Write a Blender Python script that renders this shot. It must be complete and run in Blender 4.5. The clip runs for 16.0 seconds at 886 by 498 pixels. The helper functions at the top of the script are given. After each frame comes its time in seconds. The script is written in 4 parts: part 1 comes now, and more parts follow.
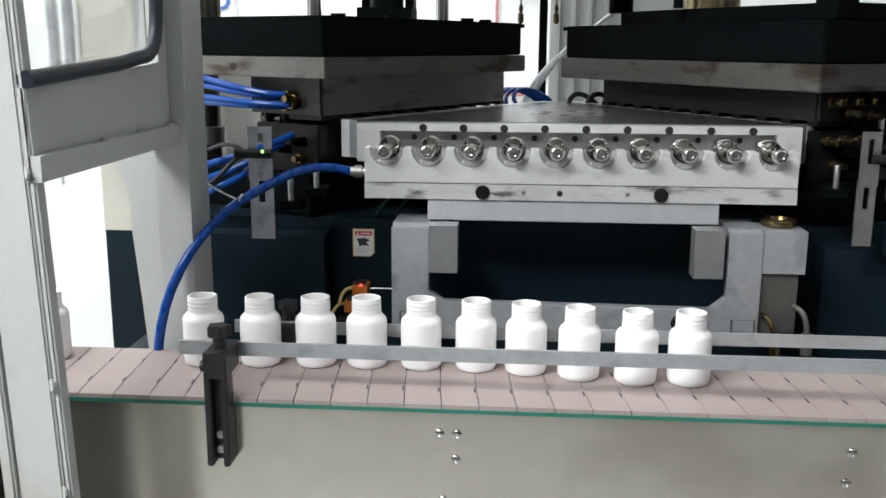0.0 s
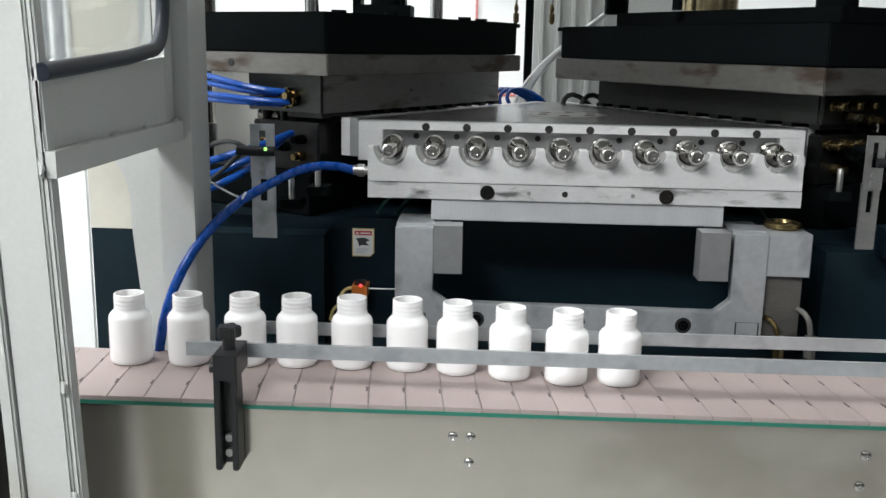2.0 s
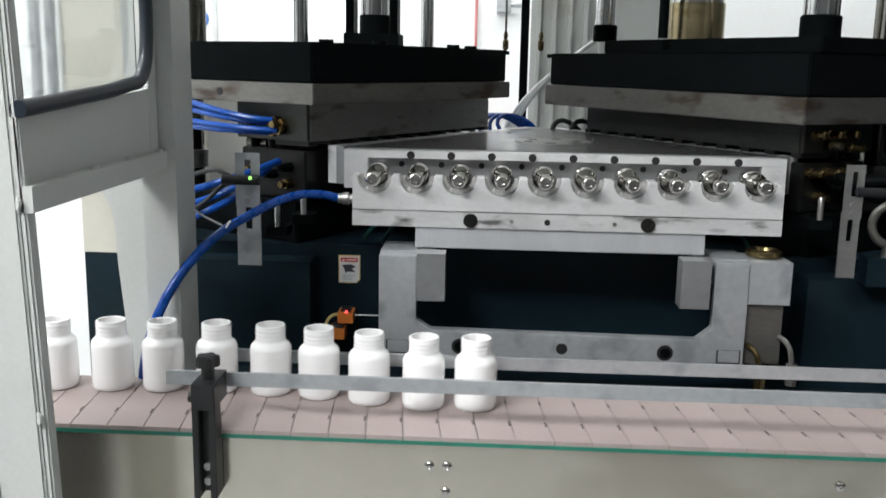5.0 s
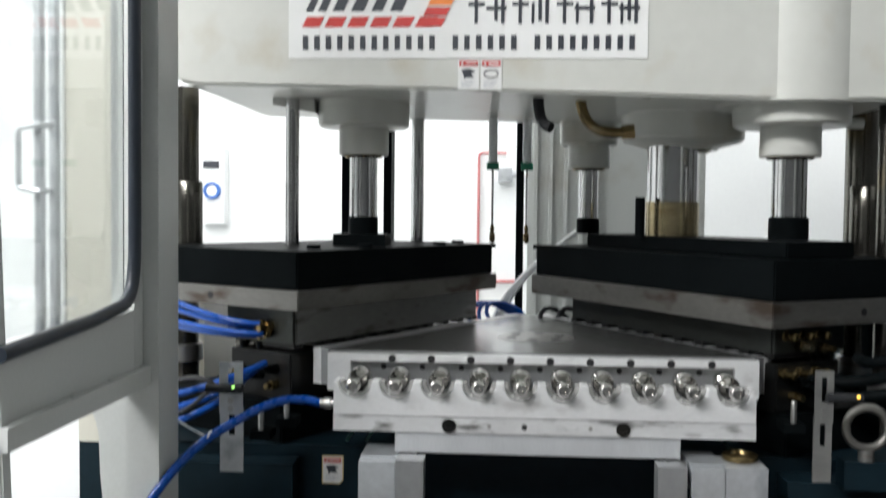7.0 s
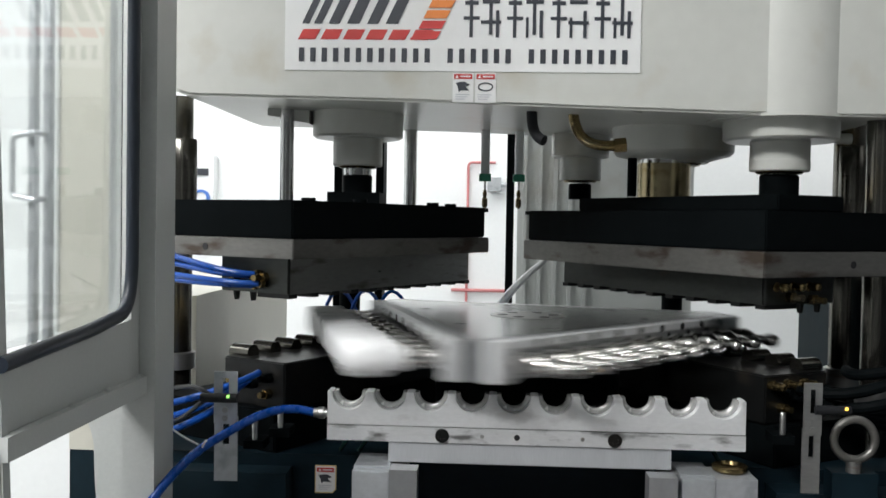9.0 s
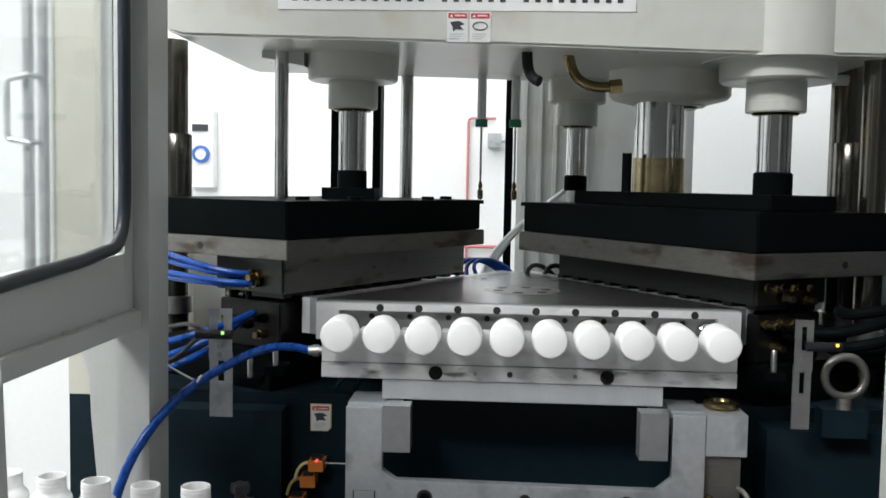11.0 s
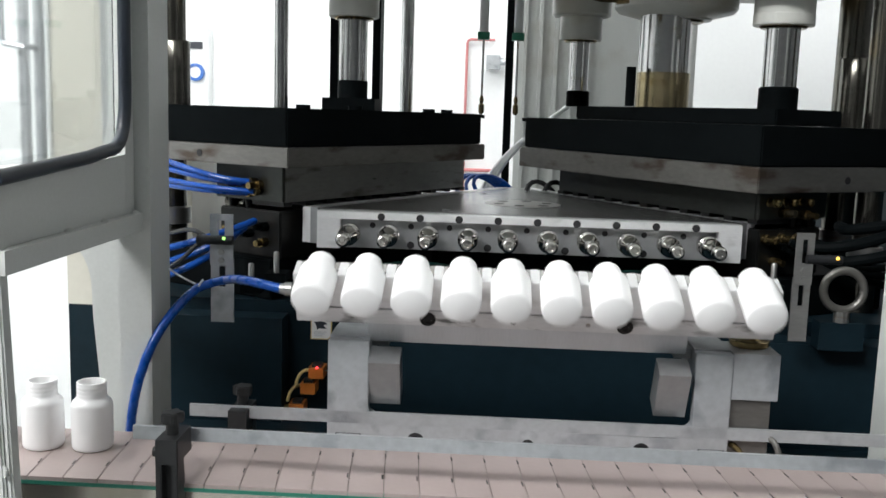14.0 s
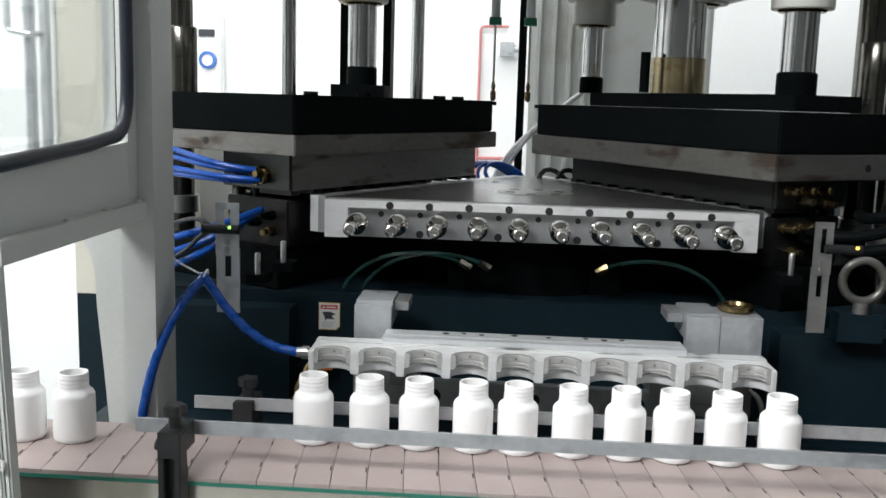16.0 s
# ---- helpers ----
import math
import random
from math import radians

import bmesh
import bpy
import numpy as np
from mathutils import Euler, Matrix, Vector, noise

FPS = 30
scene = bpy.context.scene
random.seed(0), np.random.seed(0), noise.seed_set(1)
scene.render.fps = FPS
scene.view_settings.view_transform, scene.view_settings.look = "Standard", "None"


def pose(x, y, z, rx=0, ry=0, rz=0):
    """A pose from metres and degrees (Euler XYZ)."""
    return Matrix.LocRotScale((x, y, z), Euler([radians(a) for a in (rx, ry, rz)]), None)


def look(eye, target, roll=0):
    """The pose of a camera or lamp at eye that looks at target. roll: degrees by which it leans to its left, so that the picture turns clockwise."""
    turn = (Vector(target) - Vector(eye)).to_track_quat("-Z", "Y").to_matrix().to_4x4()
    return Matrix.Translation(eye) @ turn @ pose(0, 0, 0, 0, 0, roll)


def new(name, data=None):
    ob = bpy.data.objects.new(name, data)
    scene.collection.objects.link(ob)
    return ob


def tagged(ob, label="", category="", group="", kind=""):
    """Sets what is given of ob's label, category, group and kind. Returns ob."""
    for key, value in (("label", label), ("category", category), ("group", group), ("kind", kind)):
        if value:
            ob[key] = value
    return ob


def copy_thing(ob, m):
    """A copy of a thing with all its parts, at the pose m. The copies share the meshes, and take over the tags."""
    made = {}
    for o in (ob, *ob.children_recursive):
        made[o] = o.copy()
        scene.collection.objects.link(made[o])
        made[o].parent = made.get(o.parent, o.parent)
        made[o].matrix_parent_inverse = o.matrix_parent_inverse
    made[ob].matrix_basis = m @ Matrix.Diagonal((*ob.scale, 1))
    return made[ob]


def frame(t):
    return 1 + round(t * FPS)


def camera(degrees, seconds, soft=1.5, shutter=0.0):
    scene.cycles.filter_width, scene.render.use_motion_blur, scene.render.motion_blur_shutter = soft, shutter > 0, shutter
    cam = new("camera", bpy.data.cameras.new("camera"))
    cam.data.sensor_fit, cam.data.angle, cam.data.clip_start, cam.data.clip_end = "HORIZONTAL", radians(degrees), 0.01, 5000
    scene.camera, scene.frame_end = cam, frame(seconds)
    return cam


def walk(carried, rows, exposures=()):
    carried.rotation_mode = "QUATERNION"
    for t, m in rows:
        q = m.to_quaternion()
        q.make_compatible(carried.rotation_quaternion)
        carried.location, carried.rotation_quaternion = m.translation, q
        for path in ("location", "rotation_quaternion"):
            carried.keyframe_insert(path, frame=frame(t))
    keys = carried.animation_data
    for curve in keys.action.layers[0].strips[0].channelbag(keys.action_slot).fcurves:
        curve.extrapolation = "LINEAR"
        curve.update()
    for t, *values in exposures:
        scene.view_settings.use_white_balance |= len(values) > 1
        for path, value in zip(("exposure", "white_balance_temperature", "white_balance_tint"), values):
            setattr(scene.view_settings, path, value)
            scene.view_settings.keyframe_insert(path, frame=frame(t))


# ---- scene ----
cam = camera(50.0, 16.0, 1.5, 0.9)
PATH = [
    (0, (-0.083, -1.242, 1.35), (-0.229, 0.707, 0.93), 0.3),
    (0.5, (-0.126, -1.229, 1.345), (-0.22, 0.724, 0.927), 0.8),
    (1, (-0.131, -1.229, 1.343), (-0.215, 0.726, 0.927), 0.8),
    (1.5, (-0.132, -1.229, 1.344), (-0.212, 0.725, 0.927), 1.0),
    (2, (-0.132, -1.232, 1.347), (-0.209, 0.722, 0.928), 1.1),
    (2.5, (-0.127, -1.233, 1.346), (-0.208, 0.722, 0.931), 1.2),
    (3, (-0.123, -1.235, 1.346), (-0.207, 0.72, 0.935), 1.2),
    (5.5, (-0.089, -1.241, 1.379), (-0.184, 0.725, 1.021), 1.0),
    (6, (-0.072, -1.248, 1.401), (-0.182, 0.73, 1.126), 0.7),
    (6.5, (-0.06, -1.256, 1.424), (-0.182, 0.732, 1.244), 0.6),
    (7, (-0.052, -1.265, 1.446), (-0.182, 0.73, 1.369), 0.6),
    (7.5, (-0.054, -1.275, 1.454), (-0.177, 0.721, 1.439), 0.8),
    (8, (-0.055, -1.276, 1.454), (-0.172, 0.72, 1.432), 0.9),
    (8.5, (-0.057, -1.276, 1.453), (-0.167, 0.721, 1.415), 0.9),
    (9, (-0.062, -1.277, 1.451), (-0.164, 0.72, 1.391), 1.0),
    (11.5, (-0.047, -1.28, 1.41), (-0.157, 0.711, 1.252), 1.1),
    (12, (-0.049, -1.28, 1.406), (-0.156, 0.709, 1.223), 1.4),
    (12.5, (-0.052, -1.278, 1.4), (-0.155, 0.709, 1.193), 1.5),
    (13, (-0.056, -1.275, 1.399), (-0.152, 0.708, 1.163), 1.7),
    (13.5, (-0.057, -1.277, 1.392), (-0.15, 0.704, 1.133), 1.8),
    (14, (-0.059, -1.279, 1.388), (-0.148, 0.699, 1.105), 1.8),
    (14.5, (-0.059, -1.278, 1.384), (-0.148, 0.697, 1.085), 1.8),
    (15, (-0.059, -1.275, 1.382), (-0.151, 0.699, 1.072), 1.8),
    (15.5, (-0.055, -1.265, 1.381), (-0.16, 0.707, 1.068), 1.6),
    (16, (-0.053, -1.254, 1.386), (-0.172, 0.718, 1.078), 1.7),
]
walk(cam, [(t, look(eye, target, roll)) for t, eye, target, roll in PATH],
     [(0, 0.0), (6.0, 0.0), (7.3, -0.02), (8.0, -0.25), (9.0, -0.28), (11.5, -0.17), (12.5, -0.11), (13.2, -0.02), (14.0, -0.02), (16.0, -0.04)])

# ---- light ----
world = bpy.data.worlds.new("world")
scene.world = world
world.use_nodes = True
world.node_tree.nodes["Background"].inputs[0].default_value = (0.85, 0.93, 1.0, 1)
world.node_tree.nodes["Background"].inputs[1].default_value = 0.03
scene.view_settings.exposure = 0.0


def area(name, eye, target, sx, sy, power, colour=(0.985, 0.985, 0.985)):
    d = bpy.data.lights.new(name, "AREA")
    d.shape, d.size, d.size_y, d.energy, d.color = "RECTANGLE", sx, sy, power, colour
    ob = new(name, d)
    ob.matrix_world = look(eye, target)
    return ob


area("ceiling_lamp_front", (-1.45, -1.8, 3.1), (-0.4, -0.2, 1.1), 1.9, 0.6, 154)
area("ceiling_lamp_side", (1.6, -1.4, 3.1), (0.4, 0.0, 1.1), 0.5, 2.2, 3)
area("ceiling_lamp_rear", (0.0, 2.2, 3.15), (0.0, 2.6, 0.0), 4.0, 1.2, 72)
area("ceiling_lamp_left", (-2.2, 0.6, 3.15), (-2.0, 0.6, 0.0), 1.2, 3.0, 88)
area("ceiling_lamp_right", (2.2, 0.8, 3.15), (2.0, 0.8, 0.0), 1.2, 3.0, 9)

# ---- materials ----


def material(name, colour, rough=0.5, metal=0.0, vary=0.12, scale=6.0, grain=60.0, bump=0.05, stretch=(1, 1, 1),
             stain_or_sheen=None, stain_or_sheen_at=0.62, random_tint=0.0, transmission=0.0, emit=0.0, coat=0.0, spec=0.5):
    m = bpy.data.materials.new(name)
    m.use_nodes = True
    nt = m.node_tree
    b = nt.nodes["Principled BSDF"]
    b.inputs["Roughness"].default_value, b.inputs["Metallic"].default_value = rough, metal
    b.inputs["Transmission Weight"].default_value = transmission
    b.inputs["Coat Weight"].default_value = coat
    b.inputs["Specular IOR Level"].default_value = spec
    tc = nt.nodes.new("ShaderNodeTexCoord")
    mp = nt.nodes.new("ShaderNodeMapping")
    mp.inputs["Scale"].default_value = stretch
    nt.links.new(tc.outputs["Object"], mp.inputs["Vector"])

    def noise_node(s, detail):
        n = nt.nodes.new("ShaderNodeTexNoise")
        n.inputs["Scale"].default_value, n.inputs["Detail"].default_value = s, detail
        nt.links.new(mp.outputs[0], n.inputs["Vector"])
        return n

    big, fine = noise_node(scale, 3), noise_node(grain, 4)
    ramp = nt.nodes.new("ShaderNodeValToRGB")
    lo, hi = [tuple(min(1, c * k) for c in colour) + (1,) for k in (1 - vary, 1 + vary)]
    ramp.color_ramp.elements[0].position, ramp.color_ramp.elements[1].position = 0.3, 0.7
    ramp.color_ramp.elements[0].color, ramp.color_ramp.elements[1].color = lo, hi
    mix = nt.nodes.new("ShaderNodeMix")
    mix.inputs[0].default_value = 0.45
    nt.links.new(big.outputs[0], mix.inputs[2])
    nt.links.new(fine.outputs[0], mix.inputs[3])
    nt.links.new(mix.outputs[0], ramp.inputs[0])
    out = ramp.outputs[0]
    if stain_or_sheen:
        s = noise_node(scale * 1.7, 5)
        r2 = nt.nodes.new("ShaderNodeValToRGB")
        r2.color_ramp.elements[0].position, r2.color_ramp.elements[1].position = stain_or_sheen_at, stain_or_sheen_at + 0.12
        mx = nt.nodes.new("ShaderNodeMix")
        mx.data_type = "RGBA"
        nt.links.new(s.outputs[0], r2.inputs[0])
        nt.links.new(r2.outputs[0], mx.inputs[0])
        nt.links.new(out, mx.inputs[6])
        mx.inputs[7].default_value = (*stain_or_sheen, 1)
        out = mx.outputs[2]
    if random_tint:
        info = nt.nodes.new("ShaderNodeObjectInfo")
        hsv = nt.nodes.new("ShaderNodeHueSaturation")
        mr = nt.nodes.new("ShaderNodeMapRange")
        mr.inputs[3].default_value, mr.inputs[4].default_value = 1 - random_tint, 1 + random_tint
        nt.links.new(info.outputs["Random"], mr.inputs[0])
        nt.links.new(mr.outputs[0], hsv.inputs["Value"])
        nt.links.new(out, hsv.inputs["Color"])
        out = hsv.outputs[0]
    nt.links.new(out, b.inputs["Base Color"])
    rr = nt.nodes.new("ShaderNodeMapRange")
    rr.inputs[3].default_value, rr.inputs[4].default_value = max(0.02, rough * 0.75), min(1, rough * 1.25)
    nt.links.new(mix.outputs[0], rr.inputs[0])
    nt.links.new(rr.outputs[0], b.inputs["Roughness"])
    if bump:
        bp = nt.nodes.new("ShaderNodeBump")
        bp.inputs["Strength"].default_value, bp.inputs["Distance"].default_value = bump, 0.002
        nt.links.new(fine.outputs[0], bp.inputs["Height"])
        nt.links.new(bp.outputs[0], b.inputs["Normal"])
    if emit:
        b.inputs["Emission Color"].default_value = (*colour, 1)
        b.inputs["Emission Strength"].default_value = emit
    return m


PAINT = material("grey_paint", (0.51, 0.53, 0.515), 0.36, vary=0.06, scale=3, grain=220, bump=0.06, stain_or_sheen=(0.43, 0.43, 0.40), stain_or_sheen_at=0.58)
BEAM = material("light_grey_paint", (0.53, 0.54, 0.505), 0.30, vary=0.05, scale=4, grain=40, bump=0.08, stain_or_sheen=(0.47, 0.455, 0.39), stain_or_sheen_at=0.58)
CREAM = material("cream_paint", (0.58, 0.57, 0.50), 0.4, vary=0.05)
WALL = material("white_wall", (0.86, 0.88, 0.88), 0.6, vary=0.03, scale=1.5, bump=0.02)
FLOOR = material("epoxy_floor", (0.50, 0.515, 0.515), 0.25, vary=0.06, scale=2)
# Dark grey for the two unseen walls, to limit bounce light and reflections.
DIM = material("bounce_limiting_grey", (0.16, 0.165, 0.17), 0.6, vary=0.05, scale=1.5, bump=0.02)
CEIL = material("white_ceiling", (0.8, 0.81, 0.81), 0.7, vary=0.03)
ALU = material("machined_aluminium", (0.78, 0.79, 0.795), 0.34, 0.38, 0.08, 9, 110, 0.05, (1, 1, 2), (0.58, 0.58, 0.575), 0.58)
ALU2 = material("milled_aluminium", (0.62, 0.64, 0.66), 0.36, 0.5, 0.08, 5, 70, 0.05, (8, 1, 1))
STEEL = material("ground_steel", (0.40, 0.40, 0.39), 0.32, 0.9, 0.15, 5, 60, 0.06, (1, 1, 6), (0.30, 0.25, 0.20), 0.60)
PLATE = material("oiled_steel_plate", (0.195, 0.19, 0.178), 0.36, 0.7, 0.2, 6, 70, 0.06, (1, 1, 3), (0.085, 0.066, 0.052), 0.56)
TURRET = material("turret_steel", (0.38, 0.385, 0.385), 0.24, 0.95, 0.10, 4, 80, 0.03, (1, 1, 1), (0.34, 0.33, 0.31), 0.64)
INSERT = material("satin_steel_insert", (0.60, 0.60, 0.59), 0.26, 0.55, 0.05, 20, 150, 0.02, (1, 1, 1))
UFRAME = material("nickel_plated_steel", (0.49, 0.515, 0.535), 0.34, 0.5, 0.14, 12, 120, 0.05, (1, 1, 1), (0.34, 0.36, 0.385), 0.55)
# Warm blotches here put the panel's mottled reflections into its colour.
STAINLESS = material("brushed_stainless", (0.64, 0.605, 0.53), 0.20, 0.92, 0.10, 3, 30, 0.0, (1, 1, 1.4), (0.53, 0.495, 0.42), 0.55)
CHROME = material("polished_chrome", (0.63, 0.615, 0.59), 0.07, 1.0, 0.04, 8, 50, 0.0)
ROD = material("hard_chrome_rod", (0.55, 0.55, 0.55), 0.14, 1.0, 0.08, 8, 50, 0.02, (1, 1, 8), (0.42, 0.34, 0.16), 0.66)
SLEEVE = material("oil_stained_bronze", (0.34, 0.285, 0.17), 0.24, 0.95, 0.25, 14, 60, 0.04, (1, 1, 2), (0.20, 0.14, 0.05), 0.56)
SEAL = material("blue_black_seal_rubber", (0.016, 0.022, 0.032), 0.34, 0.0, 0.15, 20, 90, 0.05)
AMBERLED = material("amber_led", (1.0, 0.55, 0.08), 0.4, emit=2.5)
BRASS = material("oiled_brass", (0.215, 0.16, 0.075), 0.26, 0.95, 0.2, 12, 60, 0.05, (1, 1, 1), (0.30, 0.26, 0.18), 0.6)
SMUDGE = material("smudged_aluminium", (0.72, 0.73, 0.735), 0.36, 0.4, 0.12, 14, 110, 0.05, (0.7, 1, 2), (0.16, 0.16, 0.155), 0.54)
UPPER = material("upper_mould_steel", (0.05, 0.054, 0.051), 0.34, 0.85, 0.2, 7, 60, 0.06, (1, 1, 3), (0.06, 0.052, 0.045), 0.6)
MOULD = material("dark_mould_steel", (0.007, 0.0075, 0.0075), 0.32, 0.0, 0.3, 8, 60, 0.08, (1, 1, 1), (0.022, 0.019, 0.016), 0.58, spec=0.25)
BLOW = material("ground_blow_mould_steel", (0.32, 0.325, 0.315), 0.30, 0.85, 0.14, 6, 60, 0.05, (1, 1, 4), (0.15, 0.14, 0.125), 0.58)
TIE = material("dark_oily_bar_steel", (0.13, 0.125, 0.11), 0.2, 0.95, 0.25, 9, 50, 0.03, (1, 1, 0.4), (0.16, 0.12, 0.06), 0.6)
ARM = material("dull_grey_steel", (0.33, 0.34, 0.345), 0.36, 0.6, 0.12, 9, 90, 0.05)
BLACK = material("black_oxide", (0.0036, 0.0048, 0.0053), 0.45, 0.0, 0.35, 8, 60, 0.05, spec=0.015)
BASE = material("blue_black_paint", (0.007, 0.017, 0.024), 0.38, 0.0, 0.25, 5, 50, 0.08, spec=0.16)
RUBBER = material("black_rubber", (0.012, 0.013, 0.015), 0.5, 0.0, 0.2, 20, 90, 0.08, spec=0.22)
HOSE = material("blue_hose", (0.003, 0.058, 0.30), 0.28, 0, 0.12, 12, 60, 0.02, spec=0.35)
GREENHOSE = material("dark_green_hose", (0.006, 0.03, 0.026), 0.2, 0, 0.2)
WHITEHOSE = material("white_hose", (0.75, 0.77, 0.78), 0.35, 0, 0.06)
PLASTIC = material("white_bottle_plastic", (0.94, 0.945, 0.945), 0.42, 0, 0.015, 20, 90, 0.02)
CLAMP = material("black_nylon", (0.016, 0.017, 0.018), 0.42, 0, 0.25, 25, 120, 0.1)
SLAT = material("rose_grey_chain_plastic", (0.36, 0.30, 0.285), 0.5, 0, 0.07, 12, 160, 0.06, random_tint=0.06)
GREEN = material("green_wear_strip", (0.022, 0.17, 0.12), 0.35, 0, 0.15)
GREENCAP = material("green_cap", (0.02, 0.22, 0.13), 0.4)
ORANGE = material("orange_sensor_plastic", (0.55, 0.17, 0.03), 0.4, 0, 0.1)
REDLED = material("red_led", (1.0, 0.05, 0.06), 0.4, emit=4)
GREENLED = material("green_led", (0.4, 1.0, 0.2), 0.4, emit=1.5)
YELLOW = material("sticker_yellow", (0.62, 0.50, 0.22), 0.5, 0, 0.08)
STICKER = material("sticker_white", (0.73, 0.74, 0.73), 0.35, 0, 0.03)
PIPE = material("faded_red_pipe", (0.55, 0.20, 0.20), 0.5)
RED = material("sign_red", (0.50, 0.035, 0.03), 0.45, 0, 0.08)
INK = material("sign_ink", (0.03, 0.035, 0.045), 0.45, 0, 0.1)
GREYINK = material("sign_grey", (0.45, 0.47, 0.5), 0.5, 0, 0.1)
SIGN_YELLOW = material("sign_yellow", (0.72, 0.50, 0.06), 0.45)
SIGN_ORANGE = material("sign_orange", (0.72, 0.22, 0.04), 0.45)
BLUE = material("socket_blue", (0.05, 0.16, 0.50), 0.4)
GLASS = material("window_glass", (0.92, 0.95, 0.94), 0.03, 0, 0.01, transmission=1.0, bump=0.0)
# Near-black for flat discs and strips; the shade inside bores is in the colour.
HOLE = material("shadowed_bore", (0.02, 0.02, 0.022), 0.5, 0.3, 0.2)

# ---- mesh helpers ----


def box(bm, x0, x1, y0, y1, z0, z1):
    v = [bm.verts.new(p) for p in ((x0, y0, z0), (x1, y0, z0), (x1, y1, z0), (x0, y1, z0), (x0, y0, z1), (x1, y0, z1), (x1, y1, z1), (x0, y1, z1))]
    for f in ((3, 2, 1, 0), (4, 5, 6, 7), (0, 1, 5, 4), (1, 2, 6, 5), (2, 3, 7, 6), (3, 0, 4, 7)):
        bm.faces.new([v[i] for i in f])
    return bm


def basis(p0, p1):
    w = (Vector(p1) - Vector(p0)).normalized()
    a = Vector((0, 0, 1)) if abs(w.z) < 0.9 else Vector((1, 0, 0))
    u = a.cross(w).normalized()
    return u, w.cross(u), w


def cyl(bm, p0, p1, r0, r1=None, n=20):
    r1 = r0 if r1 is None else r1
    u, v, _ = basis(p0, p1)
    rings = []
    for p, r in ((p0, r0), (p1, r1)):
        rings.append([bm.verts.new(Vector(p) + (u * math.cos(2 * math.pi * k / n) + v * math.sin(2 * math.pi * k / n)) * r) for k in range(n)])
    for k in range(n):
        bm.faces.new((rings[0][k], rings[0][(k + 1) % n], rings[1][(k + 1) % n], rings[1][k]))
    bm.faces.new(rings[0][::-1])
    bm.faces.new(rings[1])
    return bm


def lathe(bm, profile, n=28, m=None):
    """Turns (radius, height) pairs round z; m places the result."""
    m = m or Matrix()
    rings = []
    for r, z in profile:
        rings.append([bm.verts.new(m @ Vector((r * math.cos(2 * math.pi * k / n), r * math.sin(2 * math.pi * k / n), z))) for k in range(n)])
    for a, b in zip(rings, rings[1:]):
        for k in range(n):
            bm.faces.new((a[k], a[(k + 1) % n], b[(k + 1) % n], b[k]))
    bm.faces.new(rings[0][::-1])
    bm.faces.new(rings[-1])
    return bm


def prism(bm, pts, lo, hi, axis="z"):
    """Extrudes an outline of 2D points along an axis: z (x, y), y (x, z) or x (y, z)."""
    put = {"z": lambda p, h: (p[0], p[1], h), "y": lambda p, h: (p[0], h, p[1]), "x": lambda p, h: (h, p[0], p[1])}[axis]
    a = [bm.verts.new(put(p, lo)) for p in pts]
    b = [bm.verts.new(put(p, hi)) for p in pts]
    n = len(pts)
    for k in range(n):
        bm.faces.new((a[k], a[(k + 1) % n], b[(k + 1) % n], b[k]))
    bm.faces.new(a[::-1])
    bm.faces.new(b)
    bmesh.ops.recalc_face_normals(bm, faces=bm.faces[:])
    return bm


def bezier(p, n):
    p = [Vector(q) for q in p]
    out = []
    for k in range(n + 1):
        t = k / n
        out.append(p[0] * (1 - t) ** 3 + p[1] * 3 * t * (1 - t) ** 2 + p[2] * 3 * t * t * (1 - t) + p[3] * t ** 3)
    return out


def tube(bm, pts, r, n=10):
    rings, u = [], None
    pts = [Vector(p) for p in pts]
    for k, p in enumerate(pts):
        w = (pts[min(k + 1, len(pts) - 1)] - pts[max(k - 1, 0)]).normalized()
        if u is None:
            u = basis(p, p + w)[0]
        u = (u - w * u.dot(w)).normalized()
        v = w.cross(u)
        rings.append([bm.verts.new(p + (u * math.cos(2 * math.pi * j / n) + v * math.sin(2 * math.pi * j / n)) * r) for j in range(n)])
    for a, b in zip(rings, rings[1:]):
        for j in range(n):
            bm.faces.new((a[j], a[(j + 1) % n], b[(j + 1) % n], b[j]))
    bm.faces.new(rings[0][::-1])
    bm.faces.new(rings[-1])
    return bm


def mesh_of(name, bm, mat, bevel=0.0):
    if bevel:
        sharp = [e for e in bm.edges if len(e.link_faces) == 2 and e.calc_face_angle(0) > 0.6]
        bmesh.ops.bevel(bm, geom=sharp, offset=bevel, segments=2, affect="EDGES", clamp_overlap=True)
    bmesh.ops.recalc_face_normals(bm, faces=bm.faces[:])
    me = bpy.data.meshes.new(name)
    bm.to_mesh(me)
    bm.free()
    me.materials.append(mat)
    me.shade_smooth()
    me.set_sharp_from_angle(angle=radians(35))
    return me


def part(name, bm, mat, parent=None, label="", bevel=0.0):
    ob = new(name, mesh_of(name, bm, mat, bevel))
    if parent:
        ob.parent = parent
    if label:
        ob["label"] = label
    return ob


def thing(name, label, category, group="", kind="", m=None):
    ob = new(name)
    ob.empty_display_size = 0.05
    if m is not None:
        ob.matrix_basis = m
    return tagged(ob, label, category, group, kind)


B = bmesh.new


def at(x, y, z):
    return Matrix.Translation((x, y, z))


def fix(ob, parent):
    """Hangs ob under parent while its mesh stays in world coordinates."""
    ob.parent = parent
    top = parent
    while top.parent:
        top = top.parent
    ob.matrix_parent_inverse = top.matrix_basis.inverted() if parent is top else Matrix()
    return ob


def piece(name, bm, mat, parent, label="", bevel=0.0):
    return fix(part(name, bm, mat, None, label, bevel), parent)


